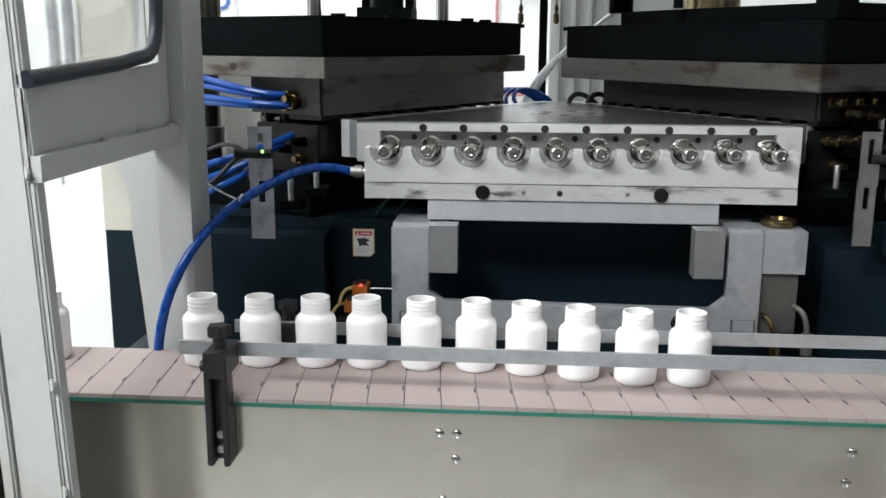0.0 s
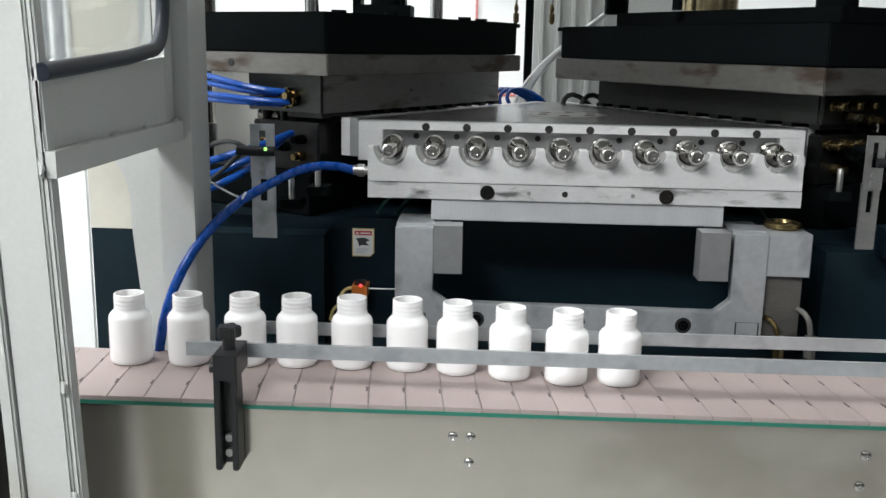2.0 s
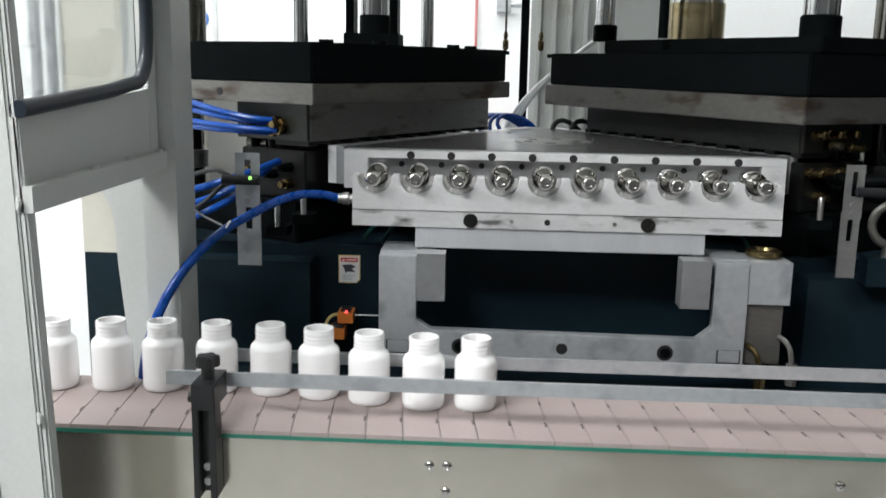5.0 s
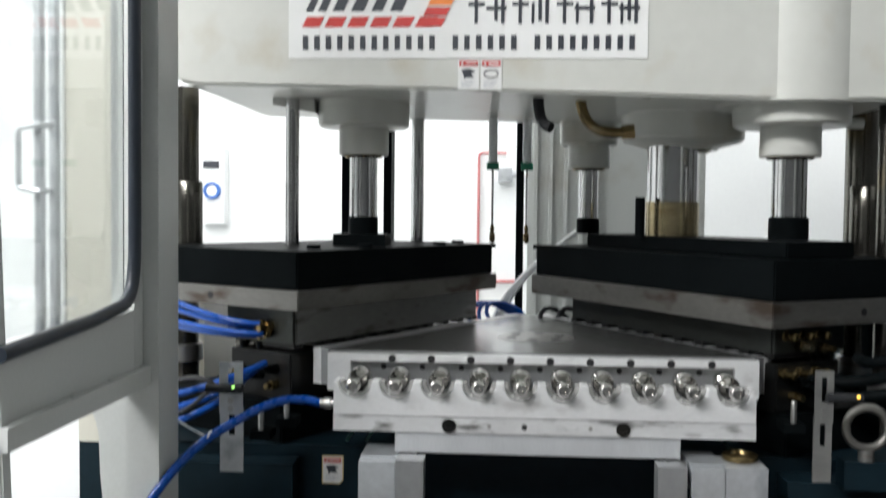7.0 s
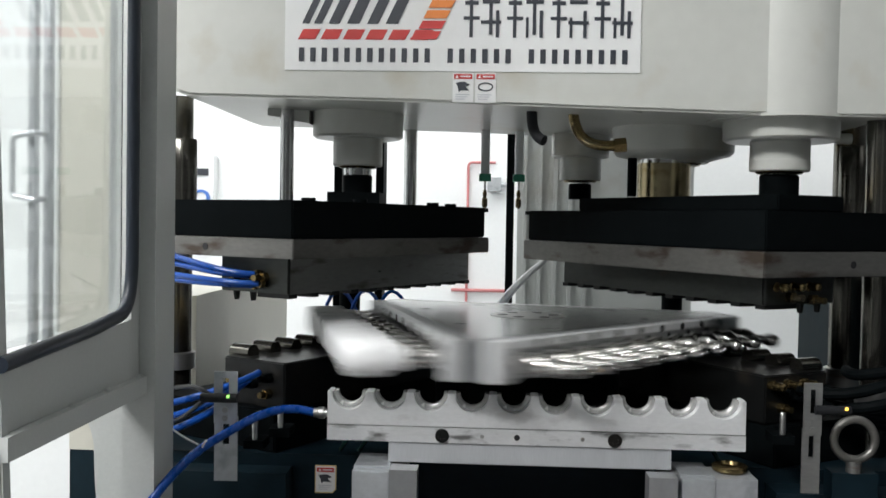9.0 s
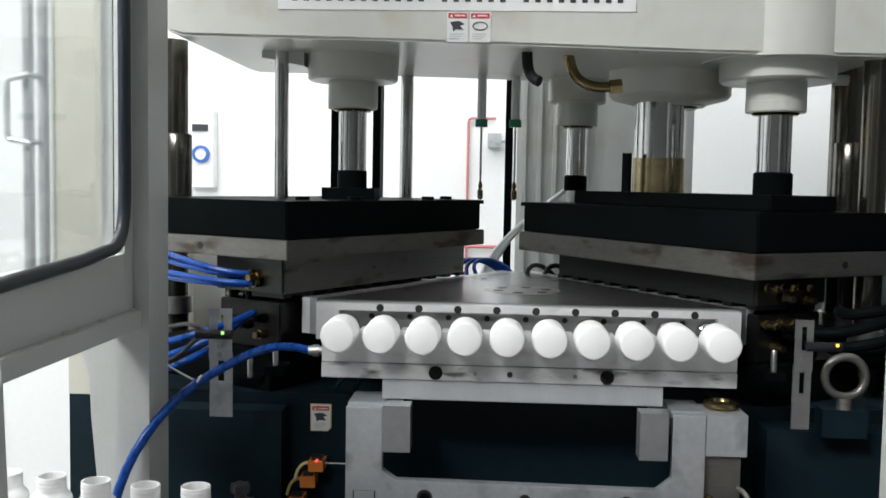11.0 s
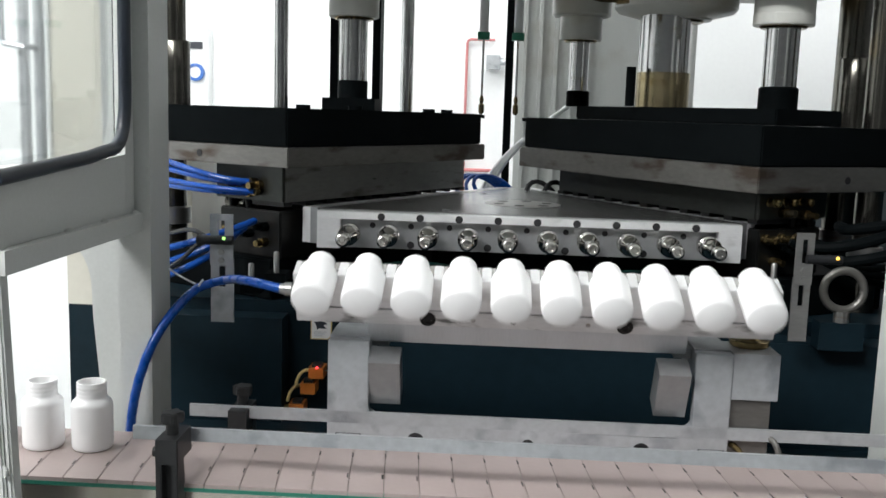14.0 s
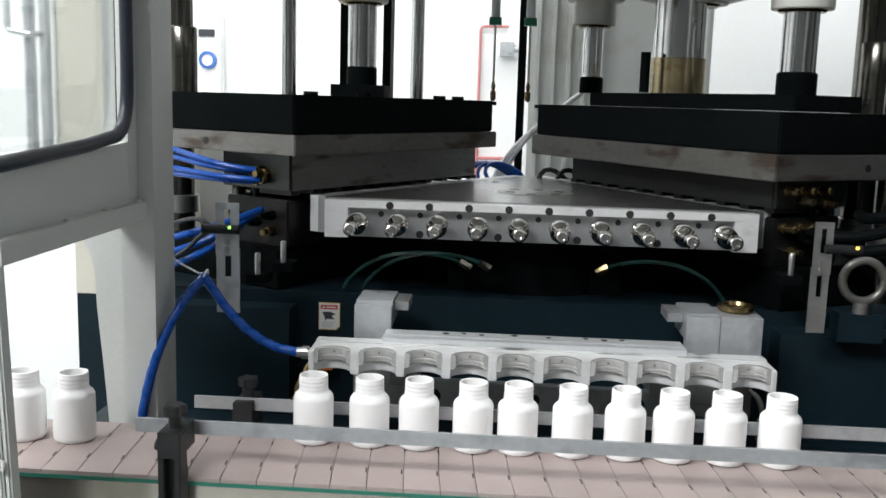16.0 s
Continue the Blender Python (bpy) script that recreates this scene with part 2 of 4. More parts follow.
def hose(name, label, pts, r, mat, category="hose", group=""):
    ob = part(name, tube(B(), pts, r, 10), mat)
    return tagged(ob, label, category, group)


# ---- the room ----
tagged(part("floor", box(B(), -4, 4, -4, 4, -0.1, 0), FLOOR), "pale grey glossy epoxy workshop floor", "floor", kind="structure")
tagged(part("ceiling", box(B(), -4, 4, -4, 4, 3.2, 3.3), CEIL), "plain white workshop ceiling", "ceiling", kind="structure")
tagged(part("wall_north", box(B(), -4, 4, 3.0, 3.1, 0, 3.2), WALL), "smooth white clean room wall", "wall", kind="structure")
tagged(part("wall_south", box(B(), -4, 4, -4.1, -4.0, 0, 3.2), DIM), "unseen wall kept dark grey to limit bounce light", "wall", kind="structure")
tagged(part("wall_west", box(B(), -4.1, -4, -4, 3.0, 0, 3.2), WALL), "smooth white clean room wall", "wall", kind="structure")
tagged(part("wall_east", box(B(), 4, 4.1, -4, 3.0, 0, 3.2), DIM), "unseen wall kept dark grey to limit bounce light", "wall", kind="structure")

# ---- machine base under the moulds ----
base = thing("machine_base", "blue-black painted steel machine base under the moulds", "machine base", m=at(0, 0.4, 0))
piece("body", box(B(), -0.62, 0.66, 0.10, 1.0, 0.0, 1.104), BASE, base, "blue-black painted base block", 0.004)
piece("left_block", box(B(), -0.60, -0.349, 0.055, 0.0985, 0.25, 1.086), BASE, base, "", 0.004)
piece("right_block", box(B(), 0.337, 0.66, 0.045, 0.0985, 0.25, 1.083), BASE, base, "", 0.004)
piece("floor_plate", box(B(), -0.62, 0.66, -0.06, 0.0985, 0.0, 0.93), BASE, base, "", 0.004)
# added black block that fills the shaded pocket below the turret
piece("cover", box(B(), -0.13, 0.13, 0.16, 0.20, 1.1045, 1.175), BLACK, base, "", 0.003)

UL, VL = Vector((0.5, 0.8660254, 0)), Vector((-0.8660254, 0.5, 0))
UR, VR = Vector((-0.5, 0.8660254, 0)), Vector((0.8660254, 0.5, 0))


def slab(bm, corner, u, v, a0, a1, b0, b1, z0, z1):
    """A box laid along the slanted directions u and v of one press."""
    c = Vector((corner[0], corner[1], 0))
    pts = [c + u * a0 + v * b0, c + u * a1 + v * b0, c + u * a1 + v * b1, c + u * a0 + v * b1]
    return prism(bm, [(p.x, p.y) for p in pts], z0, z1)


def on(corner, u, v, a, b, z):
    p = Vector((corner[0], corner[1], 0)) + u * a + v * b
    return (p.x, p.y, z)


PL, PR = (-0.342, 0.054), (0.313, 0.050)


def lower_mould(corner, u, v, side):
    ob = thing("lower_mould", "dark oily steel lower mould half on its bolster", "mould", "mould halves", m=at(corner[0], corner[1], 1.1))
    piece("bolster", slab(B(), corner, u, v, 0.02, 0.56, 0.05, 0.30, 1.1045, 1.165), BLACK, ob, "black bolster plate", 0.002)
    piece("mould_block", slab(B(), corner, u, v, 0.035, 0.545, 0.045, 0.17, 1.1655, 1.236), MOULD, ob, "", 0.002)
    bm = B()
    for k in range(10):
        a = 0.062 + 0.050 * k
        cyl(bm, on(corner, u, v, a, 0.135, 1.2405), on(corner, u, v, a, 0.175, 1.2405), 0.013, n=14)
    tagged(piece("bottom_plug", bm, TIE, ob, "row of dark steel bottom plugs"), kind="stuff")
    for k, (b, z) in enumerate(((0.075, 1.212), (0.075, 1.188), (0.105, 1.2), (0.14, 1.205))):
        p = Vector(on(corner, u, v, 0.035, b, z))
        piece("fitting", cyl(cyl(B(), p, p - u * 0.012, 0.0075, n=6), p - u * 0.012, p - u * 0.022, 0.005, n=12), BRASS if k % 2 else BLACK, ob)
    return ob


lower_mould(PL, UL, VL, -1)
lower_mould(PR, UR, VR, 1)

# ---- upper presses ----


def bolt_head(p, r=0.011, h=0.006):
    return cyl(B(), p, (p[0], p[1], p[2] + h), r, n=18)


def upper_press(corner, u, v, length, z_steel, z_black, z_top, label, block):
    ob = thing("upper_press", label, "press", "upper presses", m=at(corner[0], corner[1], z_steel))
    piece("steel_plate", slab(B(), corner, u, v, 0, length, 0, 0.36, z_steel, z_black), PLATE, ob, "oil-stained steel clamping plate", 0.0015)
    piece("platen", slab(B(), corner, u, v, 0.002, length - 0.01, 0.004, 0.335, z_black + 0.0005, z_top), BLACK, ob, "black platen", 0.002)
    piece("lip", slab(B(), corner, u, v, length - 0.012, length + 0.012, 0.01, 0.12, z_top - 0.008, z_top - 0.001), BLACK, ob)
    piece("mould_block", slab(B(), corner, u, v, 0.035, 0.535, 0.035, 0.17, 1.250, z_steel - 0.0005), block, ob, "ground steel upper mould half", 0.0015)
    # Dark sheet added so the short face stays in shade beside the long one.
    piece("end_plate", slab(B(), corner, u, v, 0.029, 0.0348, 0.036, 0.172, 1.2505, z_steel - 0.0006), UPPER, ob, "dark sheet giving the mould's short end face its shade", 0.001)
    bm = B()
    for k in range(11):
        a = 0.042 + 0.049 * k
        slab(bm, corner, u, v, a - 0.009, a + 0.009, 0.037, 0.10, 1.2435, 1.2502)
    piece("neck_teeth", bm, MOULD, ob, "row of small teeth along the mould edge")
    for a, b in ((0.035, 0.12), (0.035, 0.155)):
        p = on(corner, u, v, a + 0.01, b, 1.25)
        piece("guide_pin", cyl(B(), p, (p[0], p[1], p[2] - 0.014), 0.006, 0.004, n=12), MOULD, ob)
    for b in (0.155, 0.10):
        p = Vector(on(corner, u, v, 0.033, b * 0.8, z_steel - 0.022 - b * 0.08))
        piece("fitting", cyl(cyl(B(), p, p - u * 0.014, 0.008, n=6), p - u * 0.014, p - u * 0.03, 0.005, n=12), BRASS, ob)
    p = Vector(on(corner, u, v, 0.0, 0.177, z_steel + (z_black - z_steel) * 0.48))
    piece("bolt_hole", cyl(B(), p + u * 0.001, p - u * 0.0008, 0.0055, n=18), HOLE, ob)
    return ob


press_l = upper_press(PL, UL, VL, 0.550, 1.304, 1.3325, 1.3885, "black platen with oil-stained steel plate over the blow moulds", BLOW)
press_r = upper_press(PR, UR, VR, 0.625, 1.291, 1.3275, 1.385, "black stepped platen with steel plate over the injection moulds", UPPER)
piece("top_plate", slab(B(), PR, UR, VR, 0.03, 0.52, 0.055, 0.19, 1.3855, 1.409), BLACK, press_r, "black stepped top plate", 0.002)
for a, b in ((0.10, 0.06), (0.19, 0.03), (0.40, 0.03), (0.49, 0.05)):
    piece("bolt_head", bolt_head(on(PL, UL, VL, a, b, 1.3883)), BLACK, press_l)


def guide_rod(press, x, y, r, z0, z1, mat=ROD, bush=0.0, hb=0.05):
    rod = piece("guide_rod", cyl(B(), (x, y, z0), (x, y, z1), r, n=28), mat, press, "bright guide rod")
    if bush:
        piece("bushing", lathe(B(), [(bush, z0 - 0.001), (bush, z0 + hb), (bush * 0.9, z0 + hb + 0.003)], m=at(x, y, 0)), BLACK, press, "black bushing")
    return rod


LX, LY = -0.293, 0.34
piece("bush_block", box(B(), LX - 0.046, LX + 0.042, LY - 0.035, LY + 0.05, 1.3883, 1.408), BLACK, press_l, "", 0.002)
guide_rod(press_l, LX, LY, 0.0235, 1.408, 1.645, ROD, 0.025, 0.028)
guide_rod(press_l, -0.4065, 0.30, 0.0115, 1.3883, 1.67)
guide_rod(press_l, -0.225, 0.60, 0.0125, 1.30, 1.66)
guide_rod(press_r, 0.389, 0.25, 0.0262, 1.4095, 1.63, ROD, 0.030, 0.032)
guide_rod(press_r, 0.107, 0.58, 0.0185, 1.4095, 1.63, ROD, 0.022, 0.026)
guide_rod(press_r, 0.2355, 0.40, 0.0435, 1.4095, 1.63, ROD)
piece("brass_sleeve", cyl(B(), (0.2355, 0.40, 1.4095), (0.2355, 0.40, 1.468), 0.0455, n=36), SLEEVE, press_r, "oily bronze sleeve")
piece("stop_rod", cyl(B(), (0.175, 0.36, 1.4095), (0.175, 0.36, 1.475), 0.008, n=14), BLACK, press_r)
for press, x, y in ((press_l, -0.593, 0.33), (press_r, 0.524, 0.30)):
    piece("sleeve", lathe(B(), [(0.024, 1.36), (0.024, 1.405), (0.0235, 1.4055), (0.0235, 1.4065), (0.024, 1.407), (0.024, 1.445), (0.0235, 1.4455), (0.0235, 1.4465), (0.024, 1.447), (0.024, 1.492), (0.022, 1.495)], m=at(x, y, 0)), TIE, press, "ringed steel sleeve")

# ---- crosshead beam above ----
beam = thing("crosshead_beam", "light grey painted crosshead beam with rounded corners", "machine beam", m=at(0, 0.4, 1.62))
pts = [(0.56, 2.3), (0.56, 1.66), (0.55, 1.632), (0.525, 1.613), (0.27, 1.616), (-0.125, 1.627), (-0.525, 1.634), (-0.545, 1.640), (-0.556, 1.652), (-0.56, 1.67), (-0.56, 2.3)]
piece("beam_body", prism(B(), pts, 0.147, 0.62, "y"), BEAM, beam, "", 0.004)
piece("boss", lathe(B(), [(0.115, 1.6135), (0.115, 2.3)], 48, at(0.389, 0.25, 0)), BEAM, beam, "rounded cylinder boss")


def collar(x, y, steps):
    piece("collar", lathe(B(), steps, 44, at(x, y, 0)), BEAM, beam, "grey stepped rod collar")
    r, z = steps[0]
    piece("seal", lathe(B(), [(r * 0.75, z - 0.004), (r * 0.82, z - 0.001), (r * 0.82, z + 0.002)], 36, at(x, y, 0)), BRASS, beam, "oil-stained seal ring")


collar(LX, LY, [(0.040, 1.541), (0.042, 1.543), (0.042, 1.587), (0.072, 1.5875), (0.0765, 1.591), (0.0775, 1.64)])
collar(0.389, 0.25, [(0.0445, 1.537), (0.046, 1.539), (0.046, 1.554), (0.0455, 1.5545), (0.0455, 1.583), (0.083, 1.5835), (0.0875, 1.587), (0.0885, 1.6235)])
collar(0.107, 0.58, [(0.039, 1.533), (0.040, 1.535), (0.040, 1.576), (0.052, 1.5765), (0.0555, 1.580), (0.056, 1.64)])
collar(0.254, 0.42, [(0.060, 1.558), (0.062, 1.561), (0.098, 1.5705), (0.104, 1.577), (0.106, 1.63)])
piece("elbow_pipe", tube(B(), bezier([(0.063, 0.24, 1.625), (0.068, 0.24, 1.585), (0.085, 0.24, 1.568), (0.14, 0.24, 1.575)], 12), 0.0085, 12), BRASS, beam, "oily bent pipe")
piece("pipe_nut", cyl(B(), (0.128, 0.24, 1.5735), (0.147, 0.24, 1.5755), 0.0125, n=6), BRASS, beam)
piece("drain_hose", tube(B(), bezier([(-0.003, 0.22, 1.625), (-0.003, 0.22, 1.60), (0.0, 0.21, 1.583), (0.016, 0.20, 1.577)], 10), 0.0085, 12), RUBBER, beam, "short black rubber hose")
piece("nipple", cyl(B(), (0.476, 0.25, 1.590), (0.498, 0.25, 1.590), 0.0085, n=14), BEAM, beam)
piece("gusset", prism(B(), [(-0.44, 1.622), (-0.37, 1.609), (-0.37, 1.636), (-0.44, 1.636)], 0.30, 0.36, "y"), BEAM, beam)

# nameplate and warning labels on the beam
plate = thing("nameplate", "white maker's plate with dark characters and red dashes", "sign", m=at(-0.11, 0.146, 1.6670))
FY = 0.1465
piece("plate", box(B(), -0.378, 0.152, FY - 0.0012, FY + 0.0004, 1.6735, 1.8670), STICKER, plate)


def flat(name, pts, mat, parent, y=FY - 0.0022, d=0.0008, label=""):
    return piece(name, prism(B(), pts, y, y + d, "y"), mat, parent, label)


def flat_box(name, x0, x1, z0, z1, mat, parent, y=FY - 0.0022):
    return flat(name, [(x0, z0), (x1, z0), (x1, z1), (x0, z1)], mat, parent, y)


# one row of small characters drawn as plain bars
x = -0.36
for count in (12, 6, 9):
    for k in range(count):
        flat_box("character_bar", x + 0.0035, x + 0.0115, 1.6860, 1.7070, INK, plate)
        x += 0.0172
    x += 0.0172
for k in range(6):
    x0 = -0.358 + 0.0338 * k
    flat("red_dash", [(x0, 1.7195), (x0 + 0.026, 1.7195), (x0 + 0.034, 1.7345), (x0 + 0.008, 1.7345)], RED, plate)
# slanted emblem, a row of plain shapes
for k, (w, mat) in enumerate(((0.030, INK), (0.046, INK), (0.046, INK))):
    x0 = -0.352 + (0, 0.040, 0.098)[k]
    flat("emblem_bar", [(x0, 1.7430), (x0 + w * 0.36, 1.7430), (x0 + w * 0.36 + 0.03, 1.8070), (x0 + 0.03, 1.8070)], mat, plate)
    flat("emblem_bar", [(x0 + w * 0.6, 1.7430), (x0 + w, 1.7430), (x0 + w + 0.03, 1.8070), (x0 + w * 0.6 + 0.03, 1.8070)], mat, plate)
for k, mat in enumerate((RED, RED, SIGN_ORANGE, SIGN_ORANGE, SIGN_YELLOW)):
    z0 = 1.7195 + 0.0155 * k
    x0 = -0.19 + 0.0072 * k
    flat("stripe", [(x0 + 0.006 * (k > 0) , z0 + 0.001), (x0 + 0.040, z0 + 0.001), (x0 + 0.047, z0 + 0.013), (x0 + 0.012, z0 + 0.013)], mat, plate, FY - 0.0032)
# four large characters as blocks of strokes
for k in range(4):
    x0 = -0.112 + 0.0645 * k
    for j, (a, b, c, d) in enumerate(((0.004, 0.024, 0.048, 0.054), (0.011, 0.016, 0.0, 0.066), (0.002, 0.026, 0.026, 0.031), (0.030, 0.056, 0.050, 0.056), (0.040, 0.045, 0.004, 0.066), (0.028, 0.058, 0.020, 0.025), (0.030, 0.034, 0.0, 0.030), (0.050, 0.055, 0.0, 0.040))):
        if (j + k) % 7 == 6:
            continue
        flat_box("character_stroke", x0 + a, x0 + b, 1.7240 + c, 1.7240 + d, INK, plate, FY - 0.0022 - 0.0001 * j)


def hand_sign(ob, x0, z0, w, h, y, oval=False):
    """Red head band, dark pictogram and grey text bars on a label."""
    flat_box("red_band", x0 + 0.06 * w, x0 + 0.94 * w, z0 + 0.79 * h, z0 + 0.955 * h, RED, ob, y)
    flat("triangle", [(x0 + 0.13 * w, z0 + 0.825 * h), (x0 + 0.29 * w, z0 + 0.825 * h), (x0 + 0.21 * w, z0 + 0.925 * h)], STICKER, ob, y - 0.0006)
    flat_box("word_bar", x0 + 0.36 * w, x0 + 0.86 * w, z0 + 0.85 * h, z0 + 0.895 * h, STICKER, ob, y - 0.0006)
    if oval:
        loop = [(x0 + w * (0.5 + 0.34 * math.cos(a)), y, z0 + h * (0.53 + 0.13 * math.sin(a))) for a in [k * math.pi / 12 for k in range(25)]]
        piece("pictogram", tube(B(), loop, 0.0009, 8), INK, ob)
    else:
        flat("pictogram", [(x0 + 0.14 * w, z0 + 0.66 * h), (x0 + 0.55 * w, z0 + 0.70 * h), (x0 + 0.84 * w, z0 + 0.60 * h), (x0 + 0.62 * w, z0 + 0.53 * h), (x0 + 0.80 * w, z0 + 0.40 * h), (x0 + 0.40 * w, z0 + 0.41 * h), (x0 + 0.30 * w, z0 + 0.34 * h), (x0 + 0.26 * w, z0 + 0.50 * h)], INK, ob, y)
    for k in range(3):
        flat_box("text_bar", x0 + 0.14 * w, x0 + (0.8 - 0.1 * k) * w, z0 + (0.25 - 0.075 * k) * h, z0 + (0.275 - 0.075 * k) * h, GREYINK, ob, y)


for k in range(2):
    lab = thing("warning_label", "small white warning label with red band on the beam", "label", "beam warning labels", m=at(-0.108 + 0.034 * k, 0.146, 1.6270))
    x0 = -0.1245 + 0.0335 * k
    flat_box("backing", x0, x0 + 0.031, 1.6275, 1.6715, STICKER, lab, FY - 0.0014)
    hand_sign(lab, x0, 1.6275, 0.031, 0.044, FY - 0.0024, k == 1)
lab = thing("warning_sticker", "yellow-edged warning sticker with red band and crushed-hand sign", "label", m=at(-0.30, 0.098, 1.05))
flat("border", [(-0.315, 1.0475), (-0.289, 1.0475), (-0.2835, 1.053), (-0.2835, 1.0885), (-0.315, 1.0885)], YELLOW, lab, 0.0985, 0.001)
flat("backing", [(-0.3135, 1.049), (-0.2895, 1.049), (-0.285, 1.0535), (-0.285, 1.087), (-0.3135, 1.087)], STICKER, lab, 0.0977, 0.0008)
hand_sign(lab, -0.3135, 1.049, 0.0285, 0.038, 0.0968)

# ---- turret ----
CX, CY = 0.0, 0.285
turret = thing("turret", "flat polished steel triangular indexing turret with core rods", "turret", m=at(CX, CY, 1.244))
IN, HALF, ZT, ZU = 0.178, 0.308, 1.244, 1.188
hexa = []
for k in range(3):
    c = Matrix.Rotation(radians(120 * k), 3, "Z")
    for s in (-1, 1):
        hexa.append(c @ Vector((s * HALF, -IN, 0)))
piece("top_plate", prism(B(), [(CX + p.x, CY + p.y) for p in hexa], 1.193, ZT), TURRET, turret, "polished steel triangular plate", 0.0015)
# Added black drum: keeps the bright wall from showing below the raised turret.
piece("lift_column", cyl(B(), (CX, CY, 1.0), (CX, CY, 1.1925), 0.15, n=48), BLACK, turret, "black drum added to fill the shaded gap below the turret")
piece("hub_plate", cyl(B(), (CX, CY, ZT + 0.0002), (CX, CY, ZT + 0.0006), 0.062, n=48), STEEL, turret, "round hub plate")
for k in range(6):
    a = radians(60 * k + 20)
    q = (CX + 0.042 * math.cos(a), CY + 0.042 * math.sin(a))
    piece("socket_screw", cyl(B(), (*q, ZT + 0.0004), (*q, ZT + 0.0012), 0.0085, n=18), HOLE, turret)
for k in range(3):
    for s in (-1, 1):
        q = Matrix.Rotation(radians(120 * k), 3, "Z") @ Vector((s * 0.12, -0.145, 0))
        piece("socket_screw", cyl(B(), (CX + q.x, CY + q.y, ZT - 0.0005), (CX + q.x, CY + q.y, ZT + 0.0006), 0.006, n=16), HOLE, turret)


def side_bar():
    """The retainer bar of one turret side, facing -y, with bores."""
    bm = B()
    y0 = -0.2115
    box(bm, -0.303, 0.303, y0, y0 + 0.0152, 1.233, 1.2435)
    box(bm, -0.303, -0.270, y0, y0 + 0.0152, 1.190, 1.2328)
    box(bm, 0.270, 0.303, y0, y0 + 0.0152, 1.190, 1.2328)
    return bm


CORE = [(0.0092, -0.0075), (0.0092, 0.012), (0.0132, 0.0155), (0.0148, 0.019), (0.0148, 0.033), (0.0122, 0.035), (0.0122, 0.039), (0.0145, 0.041), (0.0145, 0.052), (0.0128, 0.056), (0.0082, 0.061), (0.0070, 0.066), (0.0074, 0.082), (0.0090, 0.085), (0.0102, 0.090), (0.0102, 0.096), (0.0088, 0.1008), (0.0066, 0.1030), (0.004, 0.1030), (0.0032, 0.1010), (0.0015, 0.1010)]
core_mesh = mesh_of("core_rod", lathe(B(), CORE, 20, Matrix.Rotation(radians(90), 4, "X")), CHROME)
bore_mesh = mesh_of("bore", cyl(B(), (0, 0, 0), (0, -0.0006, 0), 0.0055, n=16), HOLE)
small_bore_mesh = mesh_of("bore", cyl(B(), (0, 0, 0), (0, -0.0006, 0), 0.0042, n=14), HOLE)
# Darker steel than the frame: the recess's shade is put into its colour.
recess_mesh = mesh_of("recess_plate", box(B(), -0.303, 0.303, -0.1962, -0.1785, 1.190, 1.2435), ARM, 0.0004)
bar_mesh = mesh_of("retainer_bar", side_bar(), ALU, 0.0006)
for k in range(3):
    r = Matrix.Rotation(radians(120 * k), 4, "Z")
    bar = new("retainer_bar", bar_mesh)
    bar.parent, bar.matrix_parent_inverse = turret, at(0, 0, -1.244) @ r
    bar["label"] = "machined aluminium retainer bar"
    plate_back = new("recess_plate", recess_mesh)
    plate_back.parent, plate_back.matrix_parent_inverse = turret, at(0, 0, -1.244) @ r
    for j in range(10):
        x = -0.252 + 0.056 * j
        core = new("core_rod", core_mesh)
        core.parent, core.matrix_parent_inverse = turret, at(0, 0, -1.244) @ r @ at(x, -0.2035, 1.2145)
        core["label"] = "polished chrome core rod"
        for mesh, dx, dz in ((bore_mesh, -0.014, 1.2375),) + (((small_bore_mesh, 0.028, 1.2235), (bore_mesh, 0.028, 1.196)) if j % 2 else ((small_bore_mesh, 0.028, 1.2235),)):
            if abs(x + dx) < 0.265:
                hole = new("bore", mesh)
                deep = -0.2116 if dz > 1.233 else -0.1963
                hole.parent, hole.matrix_parent_inverse = turret, at(0, 0, -1.244) @ r @ at(x + dx, deep, dz)

# ---- stripper carriage ----
carriage = thing("stripper_carriage", "grey nickel-plated U-shaped sliding carriage frame", "carriage", m=at(0, -0.03, 0.93))
U0, U1 = -0.036, 0.03
outer = [(-0.241, 0.968), (0.235, 0.968), (0.235, 1.120), (0.192, 1.120), (0.192, 1.033), (0.173, 1.017), (-0.173, 1.020), (-0.192, 1.033), (-0.192, 1.118), (-0.241, 1.118)]
piece("u_frame", prism(B(), outer, U0, U0 + 0.016, "y"), UFRAME, carriage, "grey U-shaped plate", 0.0012)
for s in (-1, 1):
    piece("corner_insert", box(B(), s * 0.2155 - 0.0135, s * 0.2155 + 0.0135, U0 - 0.0012, U0 + 0.002, 0.988, 1.004), UFRAME, carriage, "", 0.0004)
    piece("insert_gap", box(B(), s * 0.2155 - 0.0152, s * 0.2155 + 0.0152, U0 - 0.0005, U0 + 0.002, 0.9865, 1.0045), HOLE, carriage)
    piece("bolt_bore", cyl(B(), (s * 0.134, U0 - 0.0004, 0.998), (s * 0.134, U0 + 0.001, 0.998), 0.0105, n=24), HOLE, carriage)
    piece("socket_bolt", lathe(B(), [(0.0068, 0), (0.0068, 0.001), (0.0035, 0.0011), (0.0032, 0.0005)], 18, at(s * 0.134, U0 - 0.0003, 0.998) @ Matrix.Rotation(radians(90), 4, "X")), BLACK, carriage)
piece("bolt_bore", cyl(B(), (0, U0 - 0.0004, 0.999), (0, U0 + 0.001, 0.999), 0.0075, n=20), HOLE, carriage)
